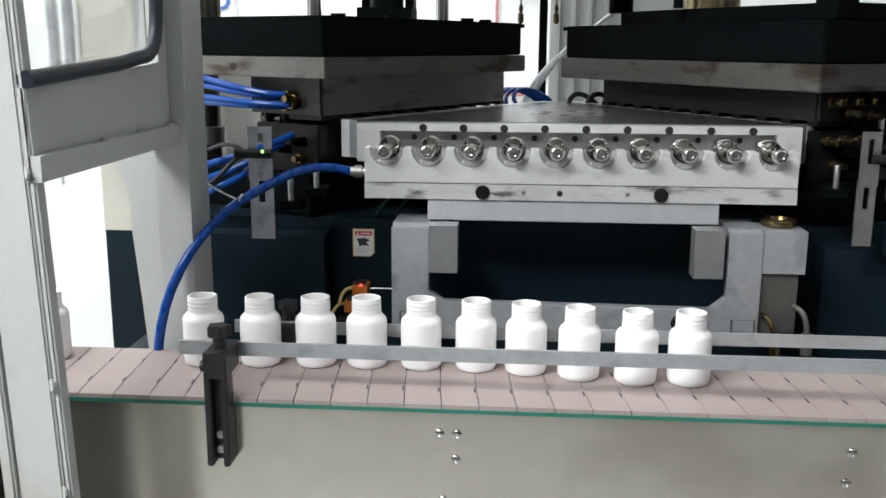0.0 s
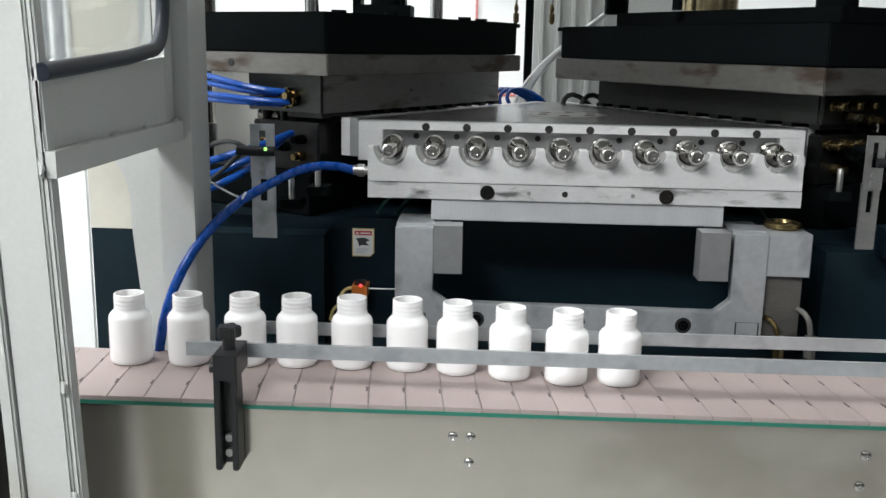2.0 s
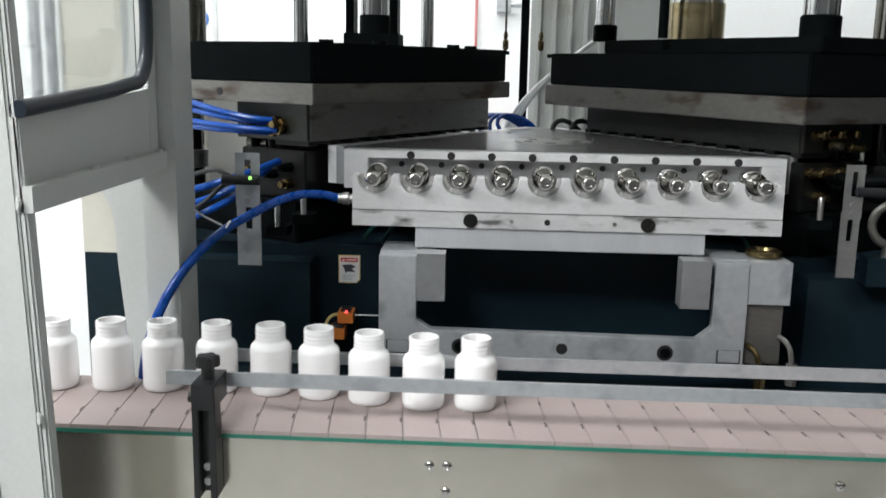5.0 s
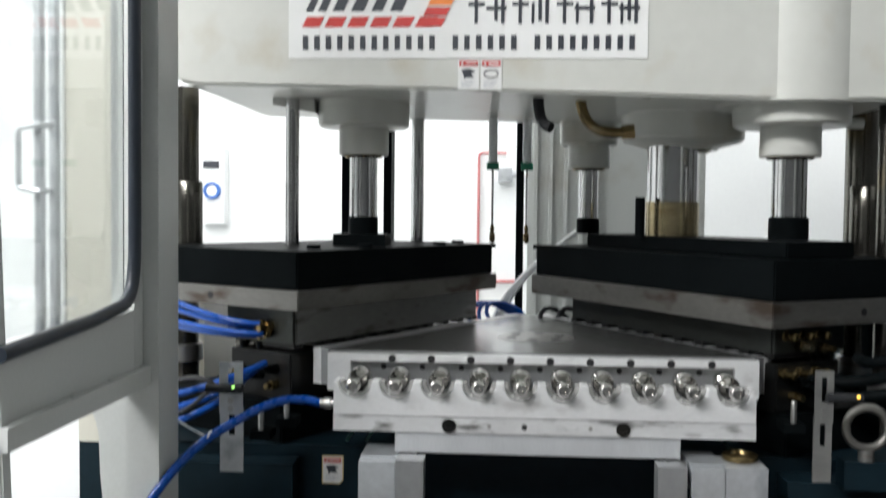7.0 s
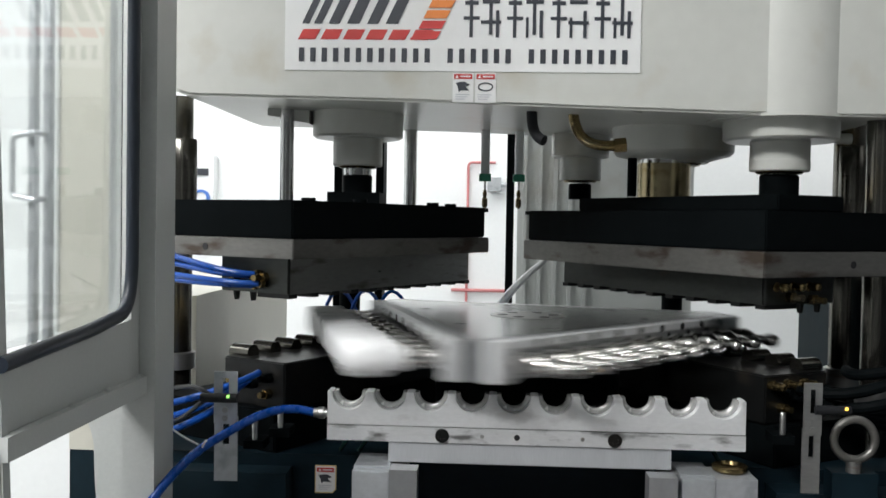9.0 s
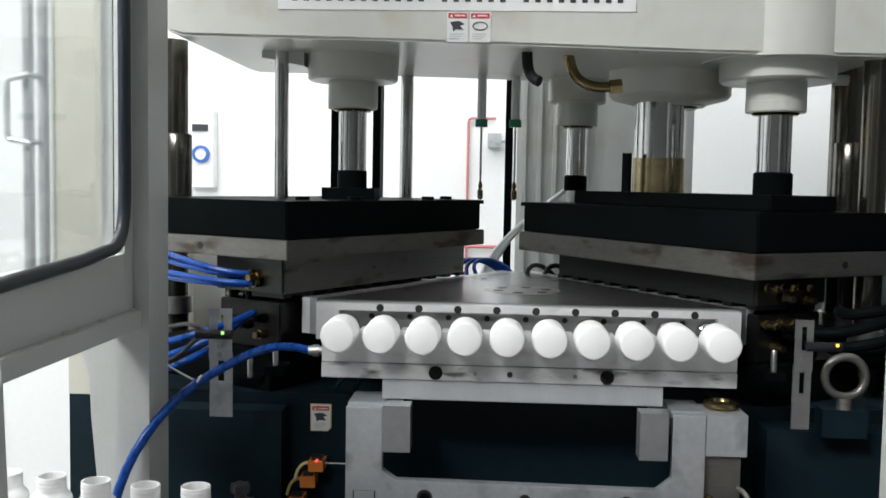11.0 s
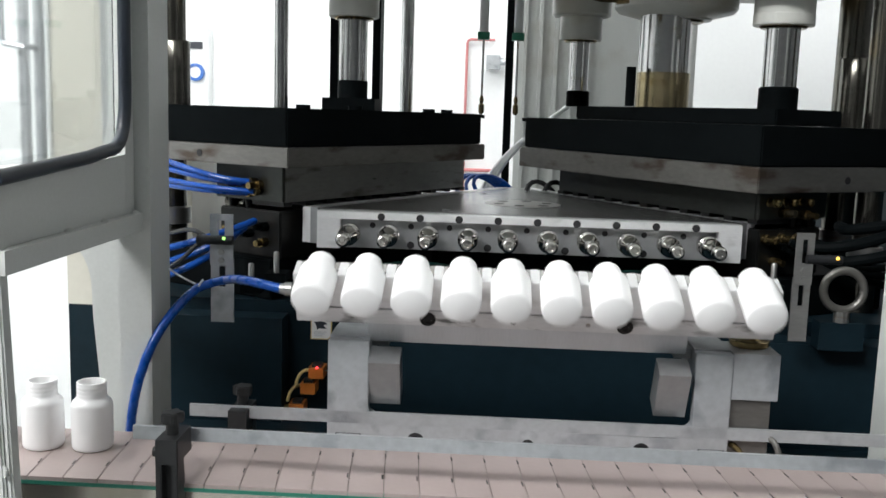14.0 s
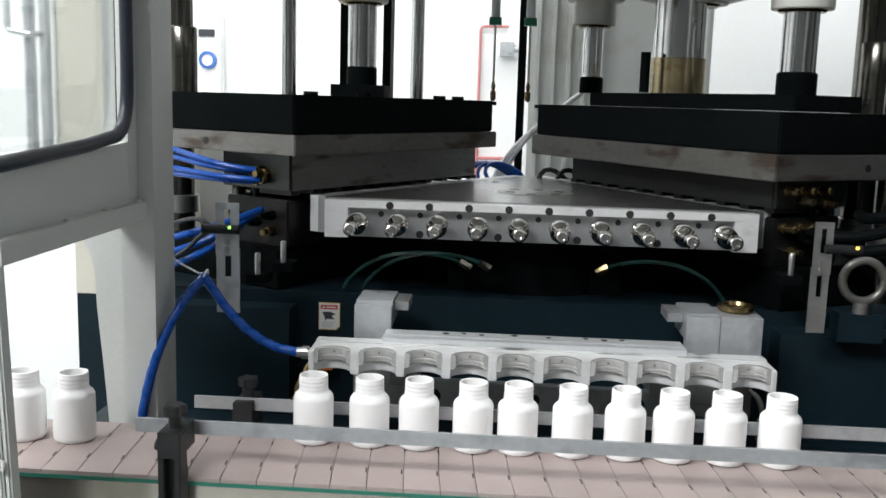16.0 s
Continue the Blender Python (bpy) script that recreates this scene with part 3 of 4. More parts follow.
piece("top_block", box(B(), -0.241, -0.1925, U0 + 0.0165, U1 + 0.02, 1.088, 1.1205), UFRAME, carriage, "grey block behind the leg", 0.001)
piece("top_block", box(B(), 0.1925, 0.235, U0 + 0.0165, U1 + 0.02, 1.088, 1.1215), UFRAME, carriage, "grey block behind the leg", 0.001)
for x0, x1 in ((-0.192, -0.172), (0.172, 0.192)):
    piece("rail_end", box(B(), x0, x1, U0 + 0.03, U1 + 0.018, 1.106, 1.118), ARM, carriage, "small dull rail end", 0.001)
piece("side_block", box(B(), 0.2355, 0.289, U0 + 0.002, U1, 1.066, 1.121), UFRAME, carriage, "grey side block", 0.002)
piece("side_cylinder_block", box(B(), 0.2355, 0.283, U0 + 0.008, U1, 0.985, 1.063), PLATE, carriage, "dull cylinder block", 0.002)
piece("brass_bush", lathe(B(), [(0.012, 1.1213), (0.021, 1.1215), (0.0235, 1.1238), (0.0235, 1.1293), (0.020, 1.1313), (0.016, 1.1313), (0.014, 1.1268), (0.006, 1.1263)], 30, at(0.263, 0.008, 0)), BRASS, carriage, "round brass bush")
for x, z in ((0.244, 0.990), (0.284, 1.002)):
    piece("air_fitting", tube(B(), bezier([(x - 0.004, U0 + 0.008, z + 0.02), (x + 0.008, U0 - 0.01, z + 0.02), (x + 0.01, U0 - 0.012, z), (x + 0.01, U0 - 0.012, z - 0.03)], 8), 0.0036, 10), BRASS if x < 0.26 else PLATE, carriage, "bent tube fitting")
    piece("fitting_nut", cyl(B(), (x + 0.01, U0 - 0.012, z - 0.010), (x + 0.01, U0 - 0.012, z - 0.038), 0.0075, n=6), BRASS if x < 0.26 else PLATE, carriage)

# ---- tilting stripper bar ----
PY, PZ = -0.021, 1.0998
stripper = thing("stripper_bar", "machined aluminium stripper bar with ten half-round notches", "stripper bar", m=at(0, PY, PZ))


def notch_outline():
    pts = [(-0.281, 1.1715), (0.281, 1.1715), (0.281, 1.217)]
    for j in range(9, -1, -1):
        x = -0.252 + 0.056 * j
        for q in range(0, 13):
            a = math.pi * q / 12
            pts.append((x + 0.0228 * math.cos(a), 1.2155 - 0.0235 * math.sin(a) if 0 < q < 12 else 1.217))
    pts.append((-0.281, 1.217))
    return pts


piece("notched_bar", prism(B(), notch_outline(), 0.0, 0.028, "y"), ALU, stripper, "aluminium bar with half-round notches", 0.0008)
piece("lower_strip", box(B(), -0.281, 0.281, -0.001, 0.029, 1.150, 1.1705), SMUDGE, stripper, "", 0.0008)
RING = [(0.0226, 0.0115), (0.0205, 0.0117), (0.0180, 0.0125), (0.0172, 0.0140), (0.0179, 0.0146), (0.0179, 0.0158), (0.0168, 0.0164), (0.0168, 0.0192), (0.0174, 0.0197), (0.0174, 0.0209), (0.0168, 0.0214), (0.0167, 0.0274), (0.0172, 0.0288), (0.0196, 0.0292), (0.0226, 0.0292)]


def half_ring():
    """Half-round neck insert: the stepped profile swept through the lower half turn about y."""
    bm = B()
    rows = []
    for q in range(17):
        a = math.pi * (1 + q / 16)
        rows.append([bm.verts.new((r * math.cos(a), y, r * math.sin(a))) for r, y in RING])
    n = len(RING)
    for q in range(16):
        for k in range(n):
            bm.faces.new((rows[q][k], rows[q][(k + 1) % n], rows[q + 1][(k + 1) % n], rows[q + 1][k]))
    bm.faces.new(rows[0])
    bm.faces.new(rows[-1][::-1])
    return bm


ring_mesh = mesh_of("neck_insert", half_ring(), INSERT)
vent_mesh = mesh_of("bore", cyl(B(), (0, 0.0240, -0.0160), (0, 0.0240, -0.0172), 0.0011, n=10), HOLE)
for j in range(10):
    x = -0.252 + 0.056 * j
    o = new("neck_insert", ring_mesh)
    o.parent, o.matrix_parent_inverse = stripper, at(x, -PY, 1.2155 - PZ)
    o["label"] = "half-round neck insert"
    o = new("bore", vent_mesh)
    o.parent, o.matrix_parent_inverse = stripper, at(x, -PY, 1.2155 - PZ)
for x, r in ((-0.124, 0.0095), (0.108, 0.0095)):
    piece("stud", lathe(B(), [(r, 0), (r, 0.002), (r * 0.5, 0.0022), (r * 0.5, 0.0008)], 24, at(x, -0.0008, 1.160) @ Matrix.Rotation(radians(90), 4, "X")), MOULD, stripper, "dark ringed stud")
for x in (-0.023, -0.07, 0.065):
    piece("bore", cyl(B(), (x, -0.0004, 1.160), (x, -0.0014, 1.160), 0.004 if x > -0.03 and x < 0 else 0.0028, n=16), HOLE if x > -0.03 and x < 0 else STEEL, stripper)
piece("stain_plate", box(B(), -0.197, 0.184, 0.0292, 0.0352, 1.1498, 1.165), ALU2, stripper, "", 0.001)
piece("bracket", prism(B(), [(0.002, 1.1495), (0.036, 1.1495), (0.036, 1.1218), (0.0, 1.1218)], -0.197, 0.184, "x"), ALU2, stripper, "wide aluminium angle bracket", 0.001)
for k, x in enumerate((-0.118, -0.095, -0.072, -0.03, 0.014, 0.062, 0.085, 0.108)):
    piece("bore", cyl(B(), (x, 0.0359, 1.1345 - 0.004 * (k % 2)), (x, 0.0365, 1.1345 - 0.004 * (k % 2)), 0.0034 if k % 3 else 0.0045, n=14), HOLE, stripper)
for s in (-1, 1):
    piece("pivot_arm", box(B(), s * 0.170 - 0.0185 - 0.003, s * 0.170 + 0.0185 - 0.003, -0.040, -0.008, 1.059, 1.1215), ARM, stripper, "grey pivot arm block", 0.0015)
piece("hose_nipple", lathe(B(), [(0.006, 0), (0.006, 0.006), (0.0085, 0.0065), (0.0085, 0.015), (0.0065, 0.016), (0.0065, 0.021)], 16, at(-0.281, 0.016, 1.183) @ Matrix.Rotation(radians(-90), 4, "Y")), STEEL, stripper, "steel hose nipple")

# ---- conveyor ----
ZB = 0.993
conveyor = thing("conveyor", "brushed stainless conveyor frame with green wear strip", "conveyor", m=at(0, -0.28, 0))
piece("side_panel", box(B(), -1.6, 1.6, -0.332, -0.328, 0.55, 0.9835), STAINLESS, conveyor, "brushed stainless side panel", 0.001)
piece("rear_panel", box(B(), -1.6, 1.6, -0.190, -0.187, 0.62, 0.97), STAINLESS, conveyor)
piece("wear_strip", box(B(), -1.6, 1.6, -0.337, -0.324, 0.9845, 0.9885), GREEN, conveyor, "green plastic wear strip", 0.001)
piece("bed", box(B(), -1.6, 1.6, -0.323, -0.191, 0.955, 0.98), CLAMP, conveyor, "black chain bed")
for s in (-1.45, 1.45):
    piece("leg", box(B(), s - 0.03, s + 0.03, -0.32, -0.23, 0, 0.62), STAINLESS, conveyor)
for x, z in ((-0.154, 0.960), (-0.136, 0.960), (-0.137, 0.932), (0.258, 0.955), (0.255, 0.922), (-0.150, 0.886)):
    piece("button_screw", lathe(B(), [(0.0052, 0), (0.0050, 0.0015), (0.0035, 0.0028), (0.0022, 0.003), (0.0018, 0.0014)], 16, at(x, -0.332, z) @ Matrix.Rotation(radians(90), 4, "X")), CHROME, conveyor, "round-headed screw")


def slat_mesh():
    """One chain slat: chevron front and back edges, 38 mm pitch, rounded lip."""
    p, g = 0.0381, 0.0004
    pts = []
    for y, dx in ((-0.336, 0.0080), (-0.31, 0.0052), (-0.29, 0.0032), (-0.25, 0.000), (-0.225, -0.0020), (-0.186, -0.005)):
        pts.append((p / 2 - g + dx, y))
    back = [(q[0] - p + 2 * g, q[1]) for q in pts[::-1]]
    return mesh_of("slat", prism(B(), pts + back, ZB - 0.0048, ZB), SLAT, 0.0002)


belt = thing("conveyor_belt", "rose-grey plastic slat chain belt", "conveyor belt", m=at(0, -0.28, ZB))
slat, knuckle = slat_mesh(), mesh_of("hinge_slot", box(B(), -0.0008, 0.0008, -0.006, 0.006, 0, 0.0004), HOLE)
for k in range(64):
    x = -0.75 + 0.0381 * k
    o = new("slat", slat)
    o.parent, o.matrix_parent_inverse = belt, at(x, 0.28, -ZB)
    for y in (-0.292, -0.228):
        o = new("hinge_slot", knuckle)
        o.parent, o.matrix_parent_inverse = belt, at(x + (0.0205 if y < -0.26 else 0.0172), 0.28 + y, -0.0001) @ Matrix.Rotation(radians(6), 4, "Z")

# guide rails and their clamp
rail = thing("guide_rail", "flat grey metal guide rail along the belt", "guide rail", "guide rails", m=at(0, -0.315, 1.05))
piece("rail_bar", box(B(), -0.431, 1.5, -0.310, -0.306, 1.030, 1.0447), UFRAME, rail, "", 0.0008)
for x in (0.52, 1.12):
    piece("rail_stud", lathe(B(), [(0.0045, 0), (0.0045, 0.004), (0.0026, 0.0041), (0.0026, 0.014), (0.0003, 0.014)], 12, at(x, -0.3102, 1.0372) @ Matrix.Rotation(radians(90), 4, "X")), STEEL, rail, "steel mounting stud")
rail = thing("guide_rail", "flat grey metal guide rail along the belt", "guide rail", "guide rails", m=at(0, -0.215, 1.05))
piece("rail_bar", box(B(), -0.408, 1.5, -0.187, -0.183, 1.0170, 1.0315), UFRAME, rail, "", 0.0008)
piece("bore", cyl(B(), (-0.355, -0.1871, 1.0245), (-0.355, -0.1876, 1.0245), 0.0024, n=12), HOLE, rail)
for x in (0.33, 1.05):
    piece("rail_stud", lathe(B(), [(0.0045, 0), (0.0045, 0.004), (0.0026, 0.0041), (0.0026, 0.016), (0.0003, 0.016)], 12, at(x, -0.1828, 1.0243) @ Matrix.Rotation(radians(-90), 4, "X")), STEEL, rail, "steel mounting stud")
clamp = thing("rail_clamp", "black nylon rail clamp with knurled knob", "clamp", m=at(-0.375, -0.36, 0.95))
CLAMP_SHIFT = at(-0.003, 0.015, -0.021)
for s in (-1, 1):
    piece("clamp_cheek", prism(B(), [(-0.372, 0.947), (-0.3475, 0.947), (-0.3475, 1.02), (-0.352, 1.05), (-0.352, 1.066), (-0.372, 1.066)], -0.3755 + s * 0.0085 - 0.0032, -0.3755 + s * 0.0085 + 0.0032, "x"), CLAMP, clamp, "", 0.001)
piece("clamp_back", box(B(), -0.381, -0.370, -0.358, -0.3475, 0.950, 1.066), CLAMP, clamp, "", 0.001)
piece("clamp_head", box(B(), -0.3865, -0.3645, -0.3735, -0.3235, 1.042, 1.0685), CLAMP, clamp, "", 0.002)
piece("post", cyl(B(), (-0.3755, -0.352, 1.066), (-0.3755, -0.352, 1.082), 0.0068, n=18), CLAMP, clamp)
bm = B()
star = []
for k in range(20):
    r = 0.0125 if k % 4 < 2 else 0.0098
    star.append((-0.3755 + r * math.cos(2 * math.pi * k / 20), -0.352 + r * math.sin(2 * math.pi * k / 20)))
piece("knob", prism(bm, star, 1.081, 1.0925), CLAMP, clamp, "star knob", 0.0012)
piece("cross_screw", cyl(B(), (-0.392, -0.362, 1.052), (-0.386, -0.362, 1.052), 0.0055, n=14), CLAMP, clamp)
for z in (0.962, 0.978):
    piece("clamp_bolt", cyl(B(), (-0.3755, -0.3575, z), (-0.3755, -0.3625, z), 0.0042, n=12), STEEL, clamp)

for o in clamp.children:
    o.matrix_parent_inverse = o.matrix_parent_inverse @ CLAMP_SHIFT

clamp_rear = copy_thing(clamp, at(-0.350, -0.150, 0.932) @ Matrix.Rotation(radians(180), 4, "Z"))
tagged(clamp_rear, "black nylon rail clamp behind the belt", "clamp")

# ---- bottles ----
BOTTLE = [(0.0185, 0.0), (0.0212, 0.0012), (0.0226, 0.0036), (0.023, 0.007), (0.023, 0.0535), (0.0226, 0.0565), (0.0212, 0.0595), (0.0188, 0.0618), (0.0172, 0.0635), (0.0166, 0.0655),
          (0.0166, 0.0665), (0.0174, 0.0672), (0.0174, 0.0685), (0.0164, 0.0692), (0.0163, 0.0712), (0.0172, 0.0722), (0.0172, 0.0735), (0.0163, 0.0742), (0.0163, 0.0762), (0.0171, 0.077), (0.0171, 0.0782), (0.0163, 0.0788), (0.0163, 0.0826), (0.0158, 0.083), (0.0146, 0.083),
          (0.0142, 0.0825), (0.0142, 0.064), (0.019, 0.058), (0.0205, 0.052), (0.0205, 0.006)]
bottle_mesh = mesh_of("bottle", lathe(B(), [(min(r, 0.01665) if z > 0.0662 else r, z * 0.95) for r, z in BOTTLE], 40), PLASTIC)
PREFORM = [(0.0002, 0.0), (0.006, 0.001), (0.0095, 0.005), (0.0108, 0.010), (0.0112, 0.045), (0.0125, 0.05), (0.0165, 0.053), (0.0165, 0.068)]
preform_mesh = mesh_of("preform", lathe(B(), PREFORM, 26), PLASTIC)
OUT = [tagged(new("bottle", bottle_mesh), "white plastic bottle with threaded neck standing on the belt", "bottle", "bottles on the belt") for _ in range(10)]
FRESH = [tagged(new("bottle", bottle_mesh), "freshly blown white plastic bottle with threaded neck", "bottle", "freshly blown bottles") for _ in range(10)]
PARISON = [tagged(new("preform", preform_mesh), "white moulded preform on its core rod", "preform", "preforms on the turret") for _ in range(10)]
OUT_XY = [(-0.432, -0.226), (-0.367, -0.223), (-0.304, -0.219), (-0.246, -0.217), (-0.184, -0.217), (-0.122, -0.218), (-0.066, -0.225), (-0.008, -0.237), (0.053, -0.246), (0.110, -0.244)]
# one more row of earlier bottles further down the belt
FAR = [tagged(new("bottle", bottle_mesh), "white plastic bottle with threaded neck standing on the belt", "bottle", "bottles on the belt") for _ in range(2)]

# ---- the guard door on the west side ----
door = thing("guard_door", "grey painted steel guard frame with a rubber-sealed window", "guard door", m=at(-0.49, -0.28, 0.3))
XD, XE = -0.512, -0.482
piece("rear_post", box(B(), -0.503, -0.463, -0.160, -0.092, 0.0, 2.4), PAINT, door, "grey corner post", 0.002)
corner_curve = [(-0.598 + 0.050 * math.sin(a), 1.155 + 0.070 * math.cos(a)) for a in [k * math.pi / 20 for k in range(1, 10)]]
piece("rear_stile", prism(B(), [(-0.5035, 0.3), (-0.5035, 1.2362), (-0.64, 1.2362), (-0.64, 1.226)] + corner_curve + [(-0.547, 1.12), (-0.540, 1.04), (-0.530, 0.9), (-0.530, 0.3)], -0.135, -0.105, "y"), PAINT, door, "grey stile with rounded opening", 0.0015)
piece("window_stile", box(B(), XD, XE, -0.187, -0.161, 1.2585, 2.4), PAINT, door)
piece("middle_panel", prism(B(), [(-0.4885, 1.2585), (-0.1875, 1.2585), (-0.1875, 1.329), (-0.4885, 1.314)], XD, XE, "x"), PAINT, door)
piece("ledge", box(B(), XD, -0.4725, -0.4885, -0.0905, 1.2365, 1.2582), PAINT, door, "grey ledge with bolts", 0.0015)
for y in (-0.17, -0.26, -0.35):
    piece("ledge_bolt", lathe(B(), [(0.0048, 0), (0.004, 0.002), (0.002, 0.0032)], 14, at(-0.478, y, 1.2582)), PAINT, door)
for name, a, b, y0, y1 in (("front_stile", -0.041, 0.0, -0.490, -0.476), ("front_lip", -0.054, -0.0425, -0.4935, -0.476), ("front_edge", 0.0005, 0.0065, -0.4885, -0.472)):
    piece(name, prism(B(), [(-0.4445 + a, 0.0), (-0.4445 + b, 0.0), (-0.523 + b, 2.4), (-0.523 + a, 2.4)], y0, y1, "y"), PAINT, door, "grey front stile leaning slightly" if name == "front_stile" else "", 0.002)
for z in (1.245, 1.06, 0.96):
    piece("rivet", lathe(B(), [(0.0055, 0), (0.005, 0.002), (0.0025, 0.0038)], 14, at(-0.4445 - 0.0327 * z, -0.491, z) @ Matrix.Rotation(radians(45), 4, "Z") @ Matrix.Rotation(radians(90), 4, "Y")), PAINT, door)
gasket = bezier([(-0.480, -0.190, 2.4), (-0.480, -0.190, 2.0), (-0.480, -0.190, 1.6), (-0.480, -0.190, 1.42)], 4)
gasket += bezier([(-0.480, -0.190, 1.41), (-0.480, -0.190, 1.352), (-0.480, -0.205, 1.335), (-0.480, -0.245, 1.3355)], 8)
gasket += [Vector((-0.480, -0.30, 1.330)), Vector((-0.480, -0.488, 1.3205))]
piece("window_seal", tube(B(), gasket, 0.0075, 12), SEAL, door, "thick black rubber window seal")
pane = piece("window_pane", box(B(), -0.4975, -0.4935, -0.4885, -0.188, 1.3295, 2.4), GLASS, door, "clear window pane")
pane.visible_shadow = False

gp = thing("guard_post", "dark grey outer guard post", "post", m=at(-0.62, -0.46, 0))
piece("post_body", box(B(), -0.64, -0.548, -0.50, -0.46, 0, 2.4), RUBBER, gp, "", 0.004)

# cabinet behind the west guard: cream above, dark below
cab = thing("control_cabinet", "cream machine cabinet with a blue-black lower half", "cabinet", m=at(-1.0, 0.4, 0))
piece("upper_case", box(B(), -0.866, -0.62, 0.50, 1.3, 0.9985, 1.30), CREAM, cab, "cream upper case", 0.004)
piece("lower_case", box(B(), -0.866, -0.62, 0.502, 1.3, 0.0, 0.998), BASE, cab, "blue-black lower case", 0.004)
# Cream sheet added to give the window pane its beige reflection.
cab2 = thing("service_panel", "tall cream sheet standing in for the reflection in the window pane", "panel", m=at(-0.9, 0.9, 0))
piece("sheet", box(B(), -0.797, -0.66, 0.30, 0.32, 1.25, 3.2), CREAM, cab2, "", 0.004)
dr = thing("outer_door", "slim-framed hanging glazed panel with a grey pull handle", "door", m=at(-0.84, 0.3, 0))
for x in (-0.852, -0.826):
    piece("door_stile", box(B(), x, x + 0.010, 0.30, 0.32, 1.22, 3.2), UFRAME, dr, "slim grey stile")
piece("door_handle", tube(B(), [(-0.822, 0.30, 1.585), (-0.835, 0.285, 1.587), (-0.868, 0.285, 1.580), (-0.872, 0.285, 1.572), (-0.872, 0.285, 1.488), (-0.868, 0.285, 1.480), (-0.835, 0.285, 1.474), (-0.822, 0.30, 1.476)], 0.005, 10), UFRAME, dr, "grey pull handle")

strut = thing("wall_panel", "pale hinged panel standing beyond the guard opening", "panel", m=at(-1.3, 1.2, 0))
piece("leaf", box(B(), -1.36, -1.17, 1.2, 1.215, 0.0, 1.21), WALL, strut, "", 0.002)
piece("seam", box(B(), -1.29, -1.284, 1.1965, 1.1995, 0.98, 1.21), UFRAME, strut)
# east guard post
eg = thing("steel_guard_post", "grey painted steel guard post beside the moulds", "guard post", m=at(0.56, -0.1, 0))
piece("post_body", box(B(), 0.436, 0.50, -0.155, -0.095, 0, 1.29), PAINT, eg, "", 0.002)
piece("upper_post", box(B(), 0.47, 0.55, -0.155, -0.095, 1.2905, 2.4), PAINT, eg, "", 0.002)

# Dark screen added to block the white wall at the lower right.
cover = thing("side_cover", "blue-black sheet added to block the bright wall behind the guard post", "cover", m=at(0.6, 0.4, 0))
piece("cover_sheet", box(B(), 0.665, 0.685, -0.09, 1.0, 0.0, 1.36), BASE, cover, "", 0.003)
piece("cover_flange", box(B(), 0.64, 0.6648, -0.09, -0.07, 0.0, 1.36), BASE, cover, "", 0.002)

# ---- tie bars and posts behind ----
for x in (-0.618, 0.545):
    tb = thing("tie_bar", "dark oily steel tie bar", "tie bar", "tie bars", m=at(x, 0.34, 1.1))
    piece("bar", cyl(B(), (x, 0.38, 1.0), (x, 0.38, 1.66), 0.026, n=28), TIE, tb)
    piece("collar", lathe(B(), [(0.0265, 1.18), (0.033, 1.181), (0.033, 1.21), (0.0265, 1.211)], 28, at(x, 0.38, 0)), STEEL, tb, "bright steel collar")
tb = thing("tie_bar", "oil-streaked steel tie bar", "tie bar", "tie bars", m=at(0.52, 0.2, 1.1))
piece("bar", cyl(B(), (0.524, 0.20, 0.9), (0.524, 0.20, 1.66), 0.02, n=28), TIE, tb)
piece("collar", lathe(B(), [(0.0205, 1.18), (0.026, 1.181), (0.026, 1.205), (0.0205, 1.206)], 28, at(0.524, 0.20, 0)), STEEL, tb, "bright steel collar")
for x, y, r in ((-0.36, 0.72, 0.022), (0.33, 0.80, 0.022)):
    rp = thing("rear_pillar", "dark steel pillar between the moulds", "pillar", "rear pillars", m=at(x, y, 1.1))
    piece("pillar_body", cyl(B(), (x, y, 1.0), (x, y, 1.32), r, n=20), BLACK, rp)
fr = thing("rear_channel", "black steel channel post behind the press", "post", m=at(-0.33, 0.8, 0.9))
piece("left_flange", box(B(), -0.410, -0.393, 0.80, 0.86, 0.9, 2.2), BLACK, fr)
piece("right_flange", box(B(), -0.318, -0.301, 0.80, 0.86, 0.9, 2.2), BLACK, fr)
fr = thing("rear_post", "slim black steel post behind the gap", "post", m=at(-0.03, 1.5, 0.0))
piece("post_body", box(B(), -0.021, 0.001, 1.5, 1.54, 0.0, 2.6), BLACK, fr, "", 0.002)
panel = thing("ribbed_panel", "pale grey ribbed sheet panel", "panel", m=at(0.25, 1.9, 0))
piece("sheet", box(B(), 0.022, 0.60, 1.90, 1.92, 0, 2.6), PAINT, panel)
for k in range(5):
    x = 0.04 + 0.05 * k
    piece("rib", box(B(), x, x + 0.012, 1.885, 1.8995, 0, 2.6), PAINT, panel, "", 0.003)
